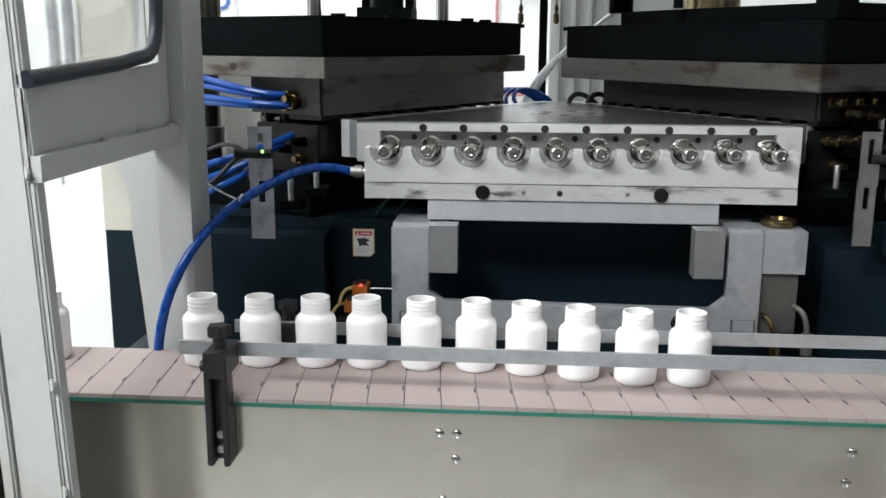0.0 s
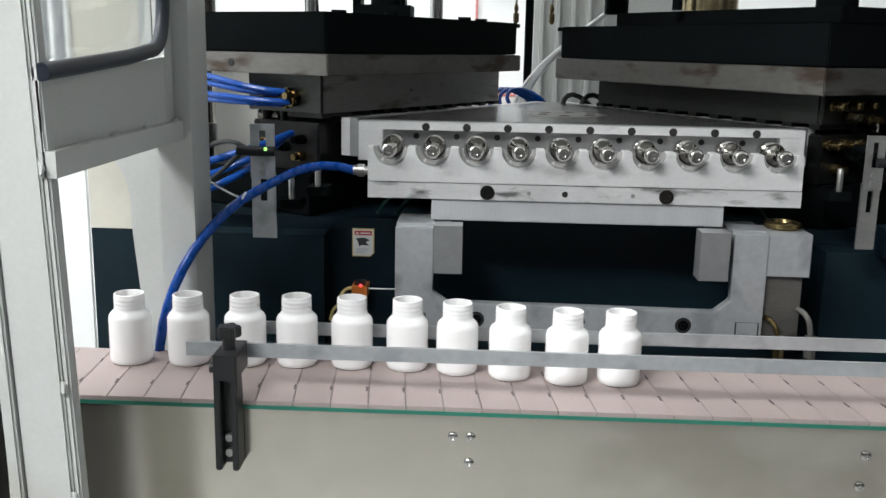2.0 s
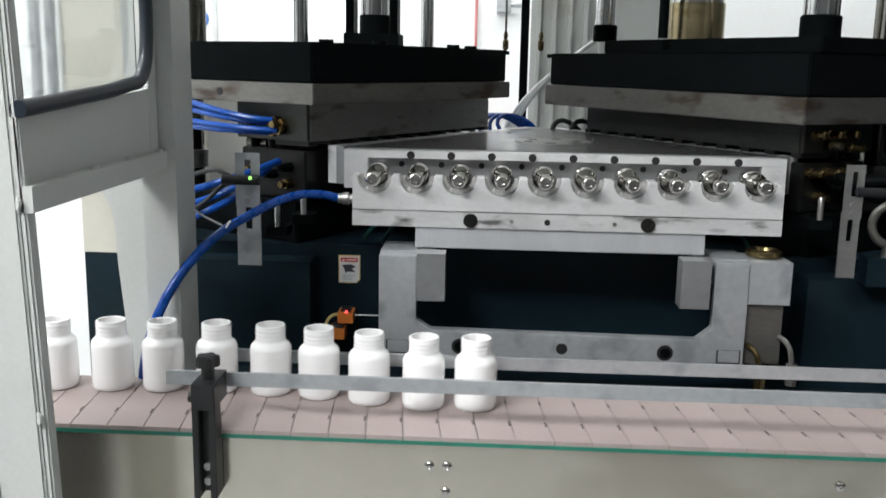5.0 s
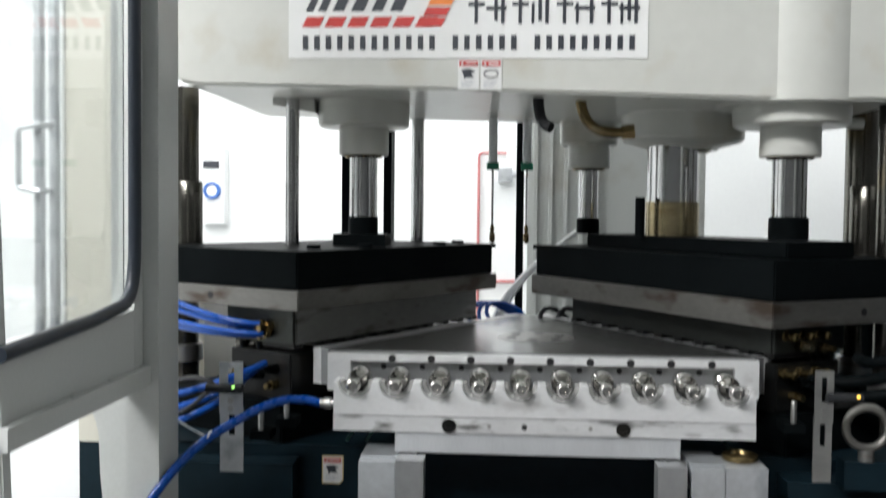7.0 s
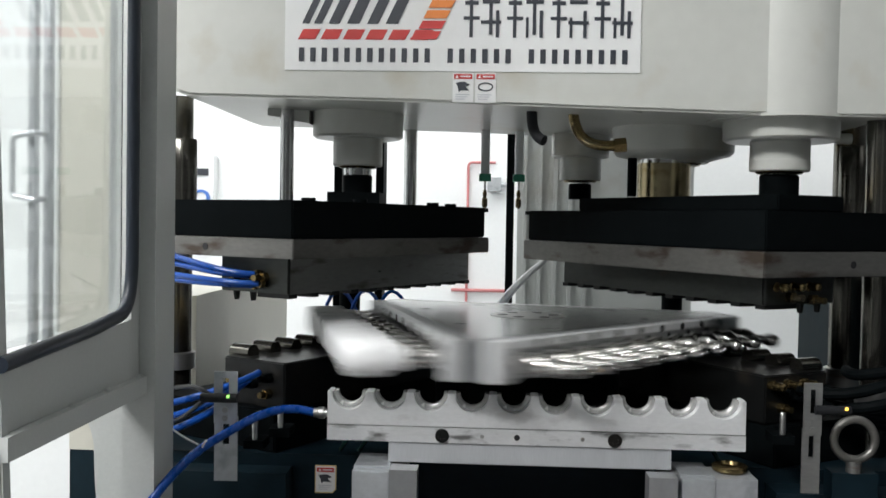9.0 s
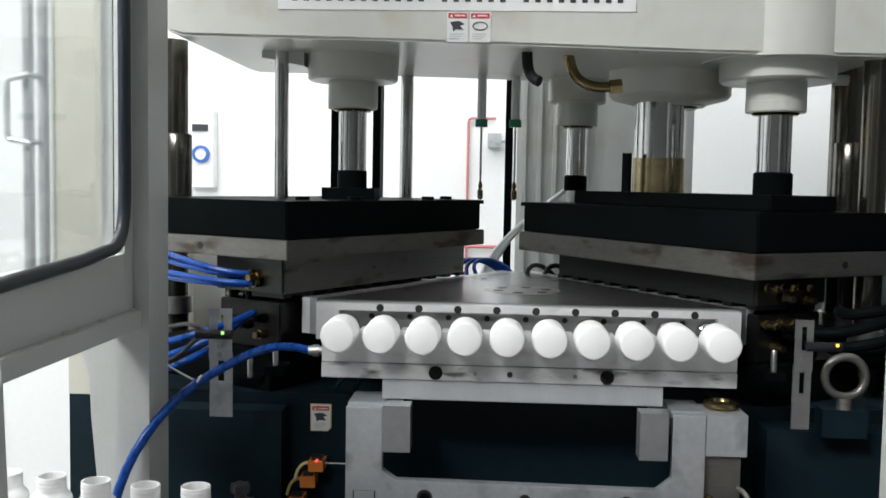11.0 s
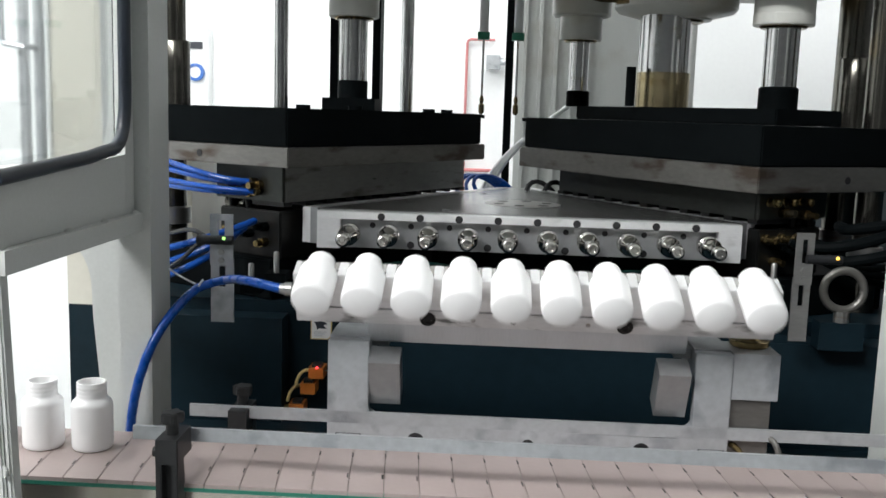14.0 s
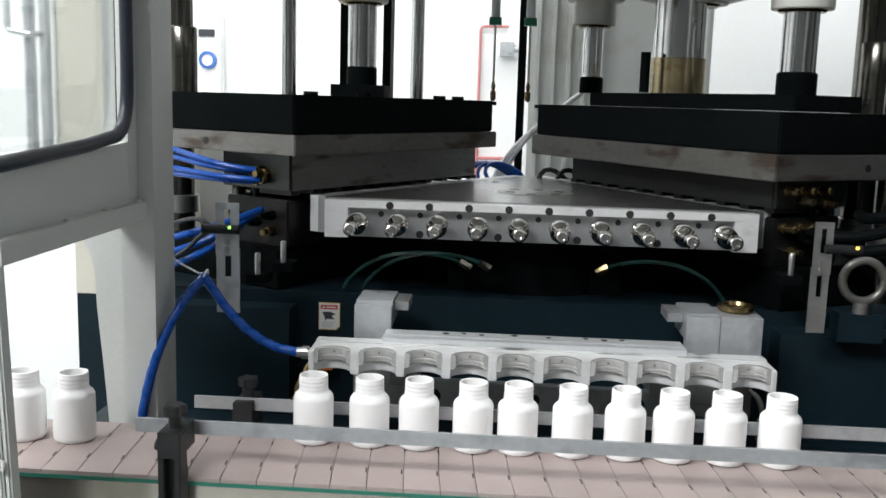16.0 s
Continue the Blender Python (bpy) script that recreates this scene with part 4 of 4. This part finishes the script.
for x in (-0.077, -0.012):
    rod = thing("level_tube", "thin white hanging tube with a green cap", "level tube", "level tubes", m=at(x, 0.56, 1.5280))
    piece("tube", cyl(B(), (x, 0.56, 1.5410), (x, 0.56, 1.66), 0.0085, n=16), WHITEHOSE, rod, "white tube")
    piece("cap", box(B(), x - 0.0115, x + 0.0115, 0.55, 0.57, 1.5280, 1.5420), GREENCAP, rod, "green cap", 0.001)
    press = press_l if x < -0.05 else press_r
    piece("spindle", cyl(B(), (x, 0.56, 1.4160), (x, 0.56, 1.5300), 0.0022, n=10), STEEL, press, "thin level spindle")
    piece("tip", lathe(B(), [(0.002, 1.3880), (0.0055, 1.3920), (0.0055, 1.4060), (0.003, 1.4090), (0.0045, 1.4160), (0.002, 1.4240)], 12, at(x, 0.56, 0)), BRASS, press, "brass tip")

# wall fittings
pipe = thing("red_pipe", "thin red pipe bent along the white wall", "pipe", m=at(-0.2, 2.98, 1))
piece("riser", tube(B(), [(-0.172, 2.985, 0.8), (-0.172, 2.985, 1.695), (-0.168, 2.985, 1.707), (-0.156, 2.985, 1.713), (-0.05, 2.985, 1.713)], 0.006, 10), PIPE, pipe)
piece("branch", tube(B(), [(-0.24, 2.985, 1.14), (0.02, 2.985, 1.14)], 0.0075, 10), PIPE, pipe)
so = thing("wall_socket", "grey industrial wall socket", "socket", m=at(-0.1, 2.98, 1.5))
piece("body", box(B(), -0.085, -0.025, 2.94, 2.998, 1.585, 1.645), UFRAME, so, "", 0.004)
piece("plug", cyl(B(), (-0.025, 2.96, 1.615), (0.02, 2.96, 1.615), 0.012, n=12), UFRAME, so)
piece("edge_trim", box(B(), -0.802, -0.7972, 0.297, 0.323, 1.25, 3.2), PAINT, cab2, "grey edge trim")
sb = thing("switch_box", "white switch box with blue round socket and breakers", "switch box", m=at(-1.55, 2.95, 1.4))
piece("case", box(B(), -1.422, -1.312, 2.93, 2.998, 1.385, 1.725), WALL, sb, "", 0.004)
piece("breakers", box(B(), -1.405, -1.335, 2.922, 2.9298, 1.635, 1.665), INK, sb, "row of dark breakers")
piece("socket_ring", lathe(B(), [(0.038, 0), (0.038, 0.02), (0.026, 0.021), (0.026, 0.008)], 26, at(-1.364, 2.93, 1.533) @ Matrix.Rotation(radians(90), 4, "X")), BLUE, sb, "blue socket ring")
piece("socket_face", cyl(B(), (-1.364, 2.9219, 1.533), (-1.364, 2.915, 1.533), 0.0255, n=24), WALL, sb)

# ---- sensor brackets ----
for sx, x0, y0 in ((-1, -0.425, -0.040), (1, 0.351, -0.012)):
    br = thing("sensor_bracket", "slotted steel sensor bracket", "bracket", "sensor brackets", m=at(x0, y0, 1.09))
    w, strap_mat = (0.031, UFRAME) if sx < 0 else (0.0235, STEEL)
    def slotted(z0, z1, y, holes):
        bm = B()
        z = z0
        for a, b in holes:
            box(bm, x0, x0 + w, y, y + 0.003, z, a)
            box(bm, x0, x0 + w * 0.36, y, y + 0.003, a, b)
            box(bm, x0 + w * 0.64, x0 + w, y, y + 0.003, a, b)
            z = b
        box(bm, x0, x0 + w, y, y + 0.003, z, z1)
        return bm
    piece("lower_strap", slotted(1.100, 1.186, y0, ((1.148, 1.176),)), strap_mat, br)
    piece("upper_strap", slotted(1.178, 1.2465, y0 - 0.0035, ((1.206, 1.238),)), strap_mat, br)
    for z in (1.185, 1.196):
        piece("screw", cyl(B(), (x0 + w / 2, y0 - 0.0035, z), (x0 + w / 2, y0 - 0.0065, z), 0.0042, n=6), STEEL, br)
    sn = piece("sensor", cyl(B(), (x0 + w / 2 - 0.03 * (sx < 0), y0 - 0.012, 1.213), (x0 + w / 2 + (0.018 if sx < 0 else 0.045), y0 - 0.012, 1.213), 0.0062, n=14), RUBBER, br, "black cylindrical sensor")
    piece("sensor_light", cyl(B(), (x0 + w / 2 + 0.03 * (sx > 0) + 0.006, y0 - 0.019, 1.2165), (x0 + w / 2 + 0.03 * (sx > 0) + 0.009, y0 - 0.019, 1.2165), 0.002, n=8), GREENLED if sx < 0 else AMBERLED, br, "small lit indicator")

ring = thing("lifting_eye", "round steel lifting eye on the mould side", "eye bolt", m=at(0.44, 0.02, 1.15))
bm = B()
tube(bm, [(0.4305 + 0.0272 * math.cos(2 * math.pi * k / 28), 0.02, 1.166 + 0.0272 * math.sin(2 * math.pi * k / 28)) for k in range(29)], 0.0058, 12)
piece("eye", bm, PLATE, ring)
piece("shank", cyl(B(), (0.4305, 0.02, 1.1365), (0.4305, 0.02, 1.122), 0.0105, n=14), STEEL, ring)
piece("seat", box(B(), 0.40, 0.46, 0.012, 0.044, 1.0835, 1.122), BASE, ring)

for k in range(3):
    for z in (1.276, 1.222):
        p = Vector(on(PR, UR, VR, 0.02, 0.055 + 0.032 * k, z))
        ob = thing("hose_coupling", "oily brass hose coupling on the injection mould", "coupling", "brass couplings", m=at(*p)) if z < 1.25 else press_r
        piece("coupling_body", lathe(B(), [(0.004, 0), (0.0072, 0.001), (0.0072, 0.008), (0.005, 0.009), (0.005, 0.016), (0.0062, 0.0165), (0.0062, 0.026), (0.0035, 0.028)], 12, Matrix.Translation(p + UR * 0.016) @ (-UR).to_track_quat("Z", "Y").to_matrix().to_4x4()), BRASS, ob)
for k in range(3):
    hose("power_cable", "black cable sagging beside the injection mould", bezier([on(PR, UR, VR, 0.0, 0.07 + 0.03 * k, 1.222), (0.42, 0.08 + 0.02 * k, 1.20), (0.45, 0.11, 1.17 - 0.01 * k), (0.60, 0.16, 1.14 + 0.03 * k)], 12), 0.0055, BLACK, group="dark cables")
for k in range(2):
    hose("sensor_cable", "thin black sensor cable behind the bracket", bezier([(-0.425, -0.05, 1.213), (-0.455, -0.045, 1.235 - 0.03 * k), (-0.47, 0.0, 1.215 - 0.05 * k), (-0.56, 0.12, 1.19 - 0.05 * k)], 12), 0.003, RUBBER, group="dark cables")
for x, z, y in ((-0.352, 1.178, 0.03), (0.335, 1.190, 0.02), (-0.388, 1.16, 0.03)):
    pn = thing("guide_pin", "short bright steel pin on the mould side", "pin", "mould side pins", m=at(x, y, z - 0.018))
    piece("pin_body", lathe(B(), [(0.004, z - 0.02), (0.0042, z + 0.008), (0.003, z + 0.01)], 12, at(x, y, 0)), STEEL, pn)
    piece("pin_base", box(B(), x - 0.014, x + 0.014, y - 0.008, y + 0.03, z - 0.032, z - 0.0202), BLACK, pn)

# orange sensors in a stack with cables
for k, (x, z) in enumerate(((-0.301, 1.003), (-0.313, 0.979), (-0.330, 0.947))):
    se = thing("limit_switch", "small orange limit switch with pale cable", "switch", "orange limit switches", m=at(x, 0.085, z))
    piece("case", box(B(), x - 0.011, x + 0.011, 0.068, 0.0984, z - 0.008, z + 0.008), ORANGE, se, "", 0.001)
    piece("head", box(B(), x - 0.007, x + 0.007, 0.072, 0.092, z + 0.0082, z + 0.012), CLAMP, se)
    piece("cable", tube(B(), bezier([(x - 0.011, 0.08, z + 0.002), (x - 0.022, 0.075, z + 0.004), (x - 0.028, 0.07, z - 0.004), (x - 0.03, 0.07, z - 0.02)], 8), 0.0025, 8), YELLOW, se, "pale cable")
    if k == 0:
        piece("indicator", cyl(B(), (x + 0.002, 0.0675, z + 0.0095), (x + 0.002, 0.0655, z + 0.0095), 0.0018, n=8), REDLED, se, "lit red indicator")
        piece("plunger", cyl(B(), (x + 0.011, 0.08, z + 0.002), (x + 0.05, 0.08, z + 0.002), 0.0012, n=8), STEEL, se)

# ---- hoses ----


for b, z0, z1 in ((0.088, 1.300, 1.279), (0.100, 1.286, 1.276), (0.080, 1.268, 1.265), (0.092, 1.258, 1.262)):
    end = Vector(on(PL, UL, VL, 0.014, b, z1))
    piece("air_hose", tube(B(), bezier([end, end + Vector((-0.06, -0.02, 0.003)), (-0.54, 0.06 + b, z0 + 0.006), (-0.63, 0.26, z0 + 0.006)], 14), 0.0044, 10), HOSE, press_l, "blue air hose")
    for step, rad, mat in ((0.0, 0.0068, BRASS), (0.009, 0.0055, BLACK)):
        p = end + UL * step
        piece("hose_nut", cyl(B(), p, p + UL * 0.009, rad, n=6), mat, press_l)
for k in range(3):
    x = -0.415 + 0.055 * k
    hose("air_hose", "loop of blue air hose behind the blow mould", bezier([(x, 0.675, 1.19), (x + 0.01, 0.68, 1.335), (x + 0.06, 0.685, 1.345), (x + 0.095, 0.685, 1.19)], 12), 0.0038, HOSE, group="blue air hoses")
for k in range(3):
    z = 1.222 - 0.012 * k
    hose("air_hose", "blue air hose drooping from the lower mould", bezier([on(PL, UL, VL, 0.012, 0.075 + 0.02 * k, z), (-0.42, 0.03, z - 0.008), (-0.50, 0.0, 1.185 - 0.022 * k), (-0.60, 0.14, 1.16 - 0.022 * k)], 12), 0.005, HOSE, group="blue air hoses")
for k, (z, y) in enumerate(((1.215, 0.01), (1.195, 0.0), (1.24, 0.02))):
    hose("power_cable", "thick dark cable leading from the injection mould", bezier([on(PR, UR, VR, 0.01, 0.10 + 0.04 * k, z), (0.45, y + 0.05, z - 0.006), (0.50, y + 0.06, z + 0.02), (0.64, y + 0.08, z + 0.075 - 0.03 * k)], 12), 0.0085, BLACK, group="dark cables")
for k in range(4):
    x = -0.05 + 0.012 * k
    hose("air_hose", "loop of blue air hose behind the blow mould", bezier([(-0.14 + 0.02 * k, 0.60, 1.235), (-0.12, 0.64, 1.29), (-0.05 + 0.02 * k, 0.66, 1.27), (0.0, 0.68, 1.20)], 10), 0.004, HOSE, group="blue air hoses")
for k in range(3):
    hose("white_hose", "pale hose rising behind the gap", bezier([(-0.075 + 0.008 * k, 0.72, 1.22), (-0.05 + 0.008 * k, 0.74, 1.29), (0.0, 0.78, 1.33), (0.12, 0.82, 1.42)], 10), 0.005, WHITEHOSE, group="pale hoses")
for k in range(3):
    hose("rear_cable", "black cable looped behind the injection mould", bezier([(0.02 + 0.03 * k, 0.58, 1.20), (0.0 + 0.04 * k, 0.60, 1.285), (0.06 + 0.04 * k, 0.62, 1.275), (0.10 + 0.03 * k, 0.62, 1.20)], 10), 0.005, RUBBER, group="dark cables")
for s, x in ((-1, -0.10), (-1, -0.128), (1, 0.12)):
    hose("green_tube", "dark green hose under the turret", bezier([(x + s * -0.02, 0.09, 1.158), (x + s * 0.04, 0.085, 1.182), (x + s * 0.12, 0.09, 1.17), (x + s * 0.15, 0.095, 1.112)], 12), 0.0032, GREENHOSE, group="green tubes")
    fb = thing("tube_fitting", "small steel tube fitting", "fitting", "tube fittings", m=at(x - s * 0.022, 0.09, 1.155))
    piece("nut", cyl(B(), (x - s * 0.018, 0.09, 1.159), (x - s * 0.034, 0.092, 1.150), 0.0065, n=6), TIE, fb)
tie = thing("cable_tie", "pale cable tie holding the blue hose", "cable tie", m=at(-0.43, -0.06, 1.15))
piece("strap", tube(B(), bezier([(-0.466, -0.095, 1.182), (-0.455, -0.097, 1.174), (-0.44, -0.099, 1.167), (-0.426, -0.10, 1.1615)], 8), 0.0014, 8), WHITEHOSE, tie)
piece("loop", tube(B(), [(-0.421 + 0.003 * math.cos(k * 0.7), -0.10 + 0.0075 * math.sin(k * 0.7), 1.160 + 0.0075 * math.cos(k * 0.7)) for k in range(10)], 0.0014, 6), WHITEHOSE, tie)

# blue vacuum hose, in short stiff lengths
HOSE_TOP = Vector((-0.421, -0.100, 1.160))
LINK_COUNT = 22
hose_set = thing("vacuum_hose", "thick glossy blue hose feeding the stripper bar", "hose", m=at(*HOSE_TOP))
link_mesh = mesh_of("hose_length", lathe(B(), [(0.0040, -0.0015), (0.0056, 0.0), (0.0058, 0.002), (0.0058, 0.0225), (0.0056, 0.0245), (0.0040, 0.026)], 14), HOSE)
LINKS = []
for k in range(LINK_COUNT):
    o = new("hose_length", link_mesh)
    o.parent = hose_set
    LINKS.append(o)

# ---- what moves ----


def smooth(t, rows):
    """Value at t on a smooth line through (time, value) rows."""
    if t <= rows[0][0]:
        return rows[0][1]
    for (a, u), (b, v) in zip(rows, rows[1:]):
        if t <= b:
            k = (t - a) / (b - a)
            return u + (v - u) * k
    return rows[-1][1]


LIFT = [(7.4, 0), (7.5, 0.004), (7.6, 0.016), (7.7, 0.038), (7.8, 0.060), (7.9, 0.075), (8.0, 0.082), (8.2, 0.087), (8.4, 0.088), (10.2, 0.088), (10.3, 0.083), (10.6, 0.030), (10.8, 0.006), (11.0, 0)]
RISE = [(7.8, 0), (7.9, 0.006), (8.0, 0.019), (8.1, 0.034), (8.2, 0.046), (8.3, 0.0525), (8.4, 0.054), (9.75, 0.054), (9.85, 0.048), (10.05, 0.012), (10.2, 0)]
TURN = [(8.6, 0), (8.7, 3), (8.8, 12), (8.9, 28), (9.0, 46.5), (9.1, 66), (9.2, 84.6), (9.3, 101), (9.4, 112), (9.5, 118), (9.6, 120)]
SLIDE = [(12.2, 0), (12.35, 0.006), (12.5, 0.016), (13.0, 0.053), (13.5, 0.108), (13.8, 0.138), (14.0, 0.151), (14.1, 0.151), (14.2, 0.146), (14.35, 0.131), (14.5, 0.112), (14.6, 0.098), (14.7, 0.086), (14.8, 0.079), (15.0, 0.076), (15.2, 0.075), (15.4, 0.065), (15.6, 0.043), (15.8, 0.020), (15.9, 0.011), (16.0, 0.003)]
TILT = [(13.75, 0), (13.85, 8), (13.95, 19), (14.05, 30), (14.15, 41), (14.25, 51), (14.35, 62), (14.45, 74), (14.55, 84), (14.65, 89), (14.72, 90)]
DIP = [(12.8, 0), (13.5, 0.008), (14.0, 0.0165), (14.2, 0.025), (14.35, 0.029), (14.5, 0.032), (14.6, 0.043), (14.7, 0.058), (14.8, 0.068), (15.0, 0.072), (15.4, 0.071), (16.0, 0.068)]
# when each fresh bottle lets go of the bar, and where it stands at the end
DROP = [15.38, 14.82, 15.40, 14.80, 15.38, 14.82, 14.80, 14.80, 14.98, 14.78]
STAND = [-0.260, -0.195, -0.138, -0.076, -0.025, 0.037, 0.096, 0.150, 0.208, 0.268]
# sideways swing of the hose below its tie
SWAY = [(13.5, 0), (14.0, 0.014), (14.5, 0.034), (15.0, 0.042), (15.5, 0.02), (16.0, 0)]
TRAVEL = [(0, 0), (5.5, -0.2420), (12.5, -0.5560), (14.3, -0.6250), (14.5, -0.6300), (14.75, -0.6320), (16, -0.6380)]


def times(*spans):
    out = {0.0, 16.0}
    for a, b, step in spans:
        n = round((b - a) / step)
        out |= {round(a + (b - a) * k / n, 3) for k in range(n + 1)}
    return sorted(out)


def turret_pose(t):
    return at(CX, CY, 1.244 + smooth(t, RISE)) @ Matrix.Rotation(radians(smooth(t, TURN)), 4, "Z")


def stripper_pose(t):
    return at(0, PY - smooth(t, SLIDE), PZ - smooth(t, DIP)) @ Matrix.Rotation(radians(smooth(t, TILT)), 4, "X")


def hose_points(t):
    """Both runs of the blue hose at t: from the tie to the nipple, and from the tie down behind the belt."""
    end = stripper_pose(t) @ Vector((-0.301, 0.016 - PY, 1.183 - PZ))
    tilt = smooth(t, TILT) / 90
    up = Vector((0.045, 0.05, 0.025)) * (1 - tilt) + Vector((0.022, -0.01, -0.035)) * tilt
    run = bezier([HOSE_TOP, HOSE_TOP + up, end + Vector((-0.055, 0, 0.006 - 0.016 * tilt + 0.01)), end], 40)
    low = Vector((-0.505 + 0.016 * tilt + smooth(t, SWAY), -0.176 + 0.02 * tilt, 0.925))
    down = bezier([HOSE_TOP, HOSE_TOP - Vector((0.045, 0.075, 0.035)) * (1 - tilt) - Vector((0.030, 0.045, 0.032)) * tilt, low + Vector((-0.004 + 0.016 * tilt, -0.03, 0.12)), low], 40)
    return run, down


def spaced(pts, step, n):
    """n points at even steps along a line of points, going on straight past its end."""
    out, k, left = [pts[0].copy()], 0, step
    p = pts[0].copy()
    while len(out) <= n:
        if k + 1 >= len(pts):
            p = p + (pts[-1] - pts[-2]).normalized() * left
            out.append(p.copy())
            left = step
            continue
        d = (pts[k + 1] - p).length
        if d >= left:
            p = p + (pts[k + 1] - p).normalized() * left
            out.append(p.copy())
            left = step
        else:
            left -= d
            p = pts[k + 1].copy()
            k += 1
    return out


def lay(a, b):
    q = (b - a).to_track_quat("Z", "Y")
    return Matrix.LocRotScale(a, q, None)


def motions():
    lift_times = times((0, 7.2, 3.6), (7.3, 8.5, 0.1), (8.6, 10.1, 0.5), (10.2, 11.1, 0.1), (11.2, 16, 2.4))
    walk(press_l, [(t, at(PL[0], PL[1], 1.304 + smooth(t, LIFT))) for t in lift_times])
    walk(press_r, [(t, at(PR[0], PR[1], 1.291 + smooth(t, LIFT))) for t in lift_times])
    turn_times = times((0, 7.6, 3.8), (7.7, 10.4, 0.1), (10.5, 16, 5.5))
    walk(turret, [(t, turret_pose(t)) for t in turn_times])
    strip_times = times((0, 12.0, 6), (12.1, 16.0, 0.1))
    walk(carriage, [(t, at(0, -0.03 - smooth(t, SLIDE), 0.93)) for t in strip_times])
    walk(stripper, [(t, stripper_pose(t)) for t in strip_times])
    belt_times = times((0, 14, 1), (14.2, 15, 0.1))
    walk(belt, [(t, at(smooth(t, TRAVEL), -0.28, ZB)) for t in belt_times])
    for ob, (x, y) in zip(OUT, OUT_XY):
        walk(ob, [(t, at(x + smooth(t, TRAVEL), y, ZB)) for t in belt_times])
    for k, ob in enumerate(FAR):
        walk(ob, [(t, at(-0.615 - 0.062 * k + smooth(t, TRAVEL), -0.226, ZB)) for t in belt_times])
    # fresh bottles: on the turret, then with the stripper bar, then standing on the belt
    rest = turret_pose(0).inverted()
    left = Matrix.Rotation(radians(-120), 4, "Z")
    all_times = times((0, 7.6, 3.8), (7.7, 10.4, 0.1), (10.5, 12.0, 1.5), (12.1, 16.0, 0.1))
    lying = Matrix.Rotation(radians(-90), 4, "X")
    for j, ob in enumerate(FRESH):
        x = -0.252 + 0.056 * j
        # on the core: base towards -y, neck inside the bar
        on_core = at(x, -0.050, 1.2145) @ lying
        rows = []
        for t in all_times:
            if t < 11:
                m = turret_pose(t) @ left @ rest @ on_core
            else:
                m = stripper_pose(min(t, DROP[j])) @ stripper_pose(0).inverted() @ on_core
                f = min(1, max(0, (t - DROP[j]) / 0.12))
                if f > 0:
                    stand = Vector((STAND[j] + 0.002 * (16 - t), -0.211, ZB + 0.0002))
                    p = m.translation.lerp(stand, f)
                    m = at(p.x, p.y, p.z)
            rows.append((t, m))
        walk(ob, rows)
    right = Matrix.Rotation(radians(120), 4, "Z")
    for j, ob in enumerate(PARISON):
        x = -0.252 + 0.056 * j
        on_core = at(x, -0.028, 1.2145) @ lying
        walk(ob, [(t, turret_pose(t) @ right @ rest @ on_core) for t in turn_times])
    hose_times = times((0, 12.0, 6), (12.2, 16.0, 0.1))
    tracks = [[] for _ in LINKS]
    back = at(*HOSE_TOP).inverted()
    for t in hose_times:
        run, down = hose_points(t)
        line = spaced(run[::-1] + down[1:], 0.0245 * 0.93, LINK_COUNT)
        for k in range(LINK_COUNT):
            tracks[k].append((t, back @ lay(line[k], line[k + 1])))
    for ob, rows in zip(LINKS, tracks):
        walk(ob, rows)


motions()
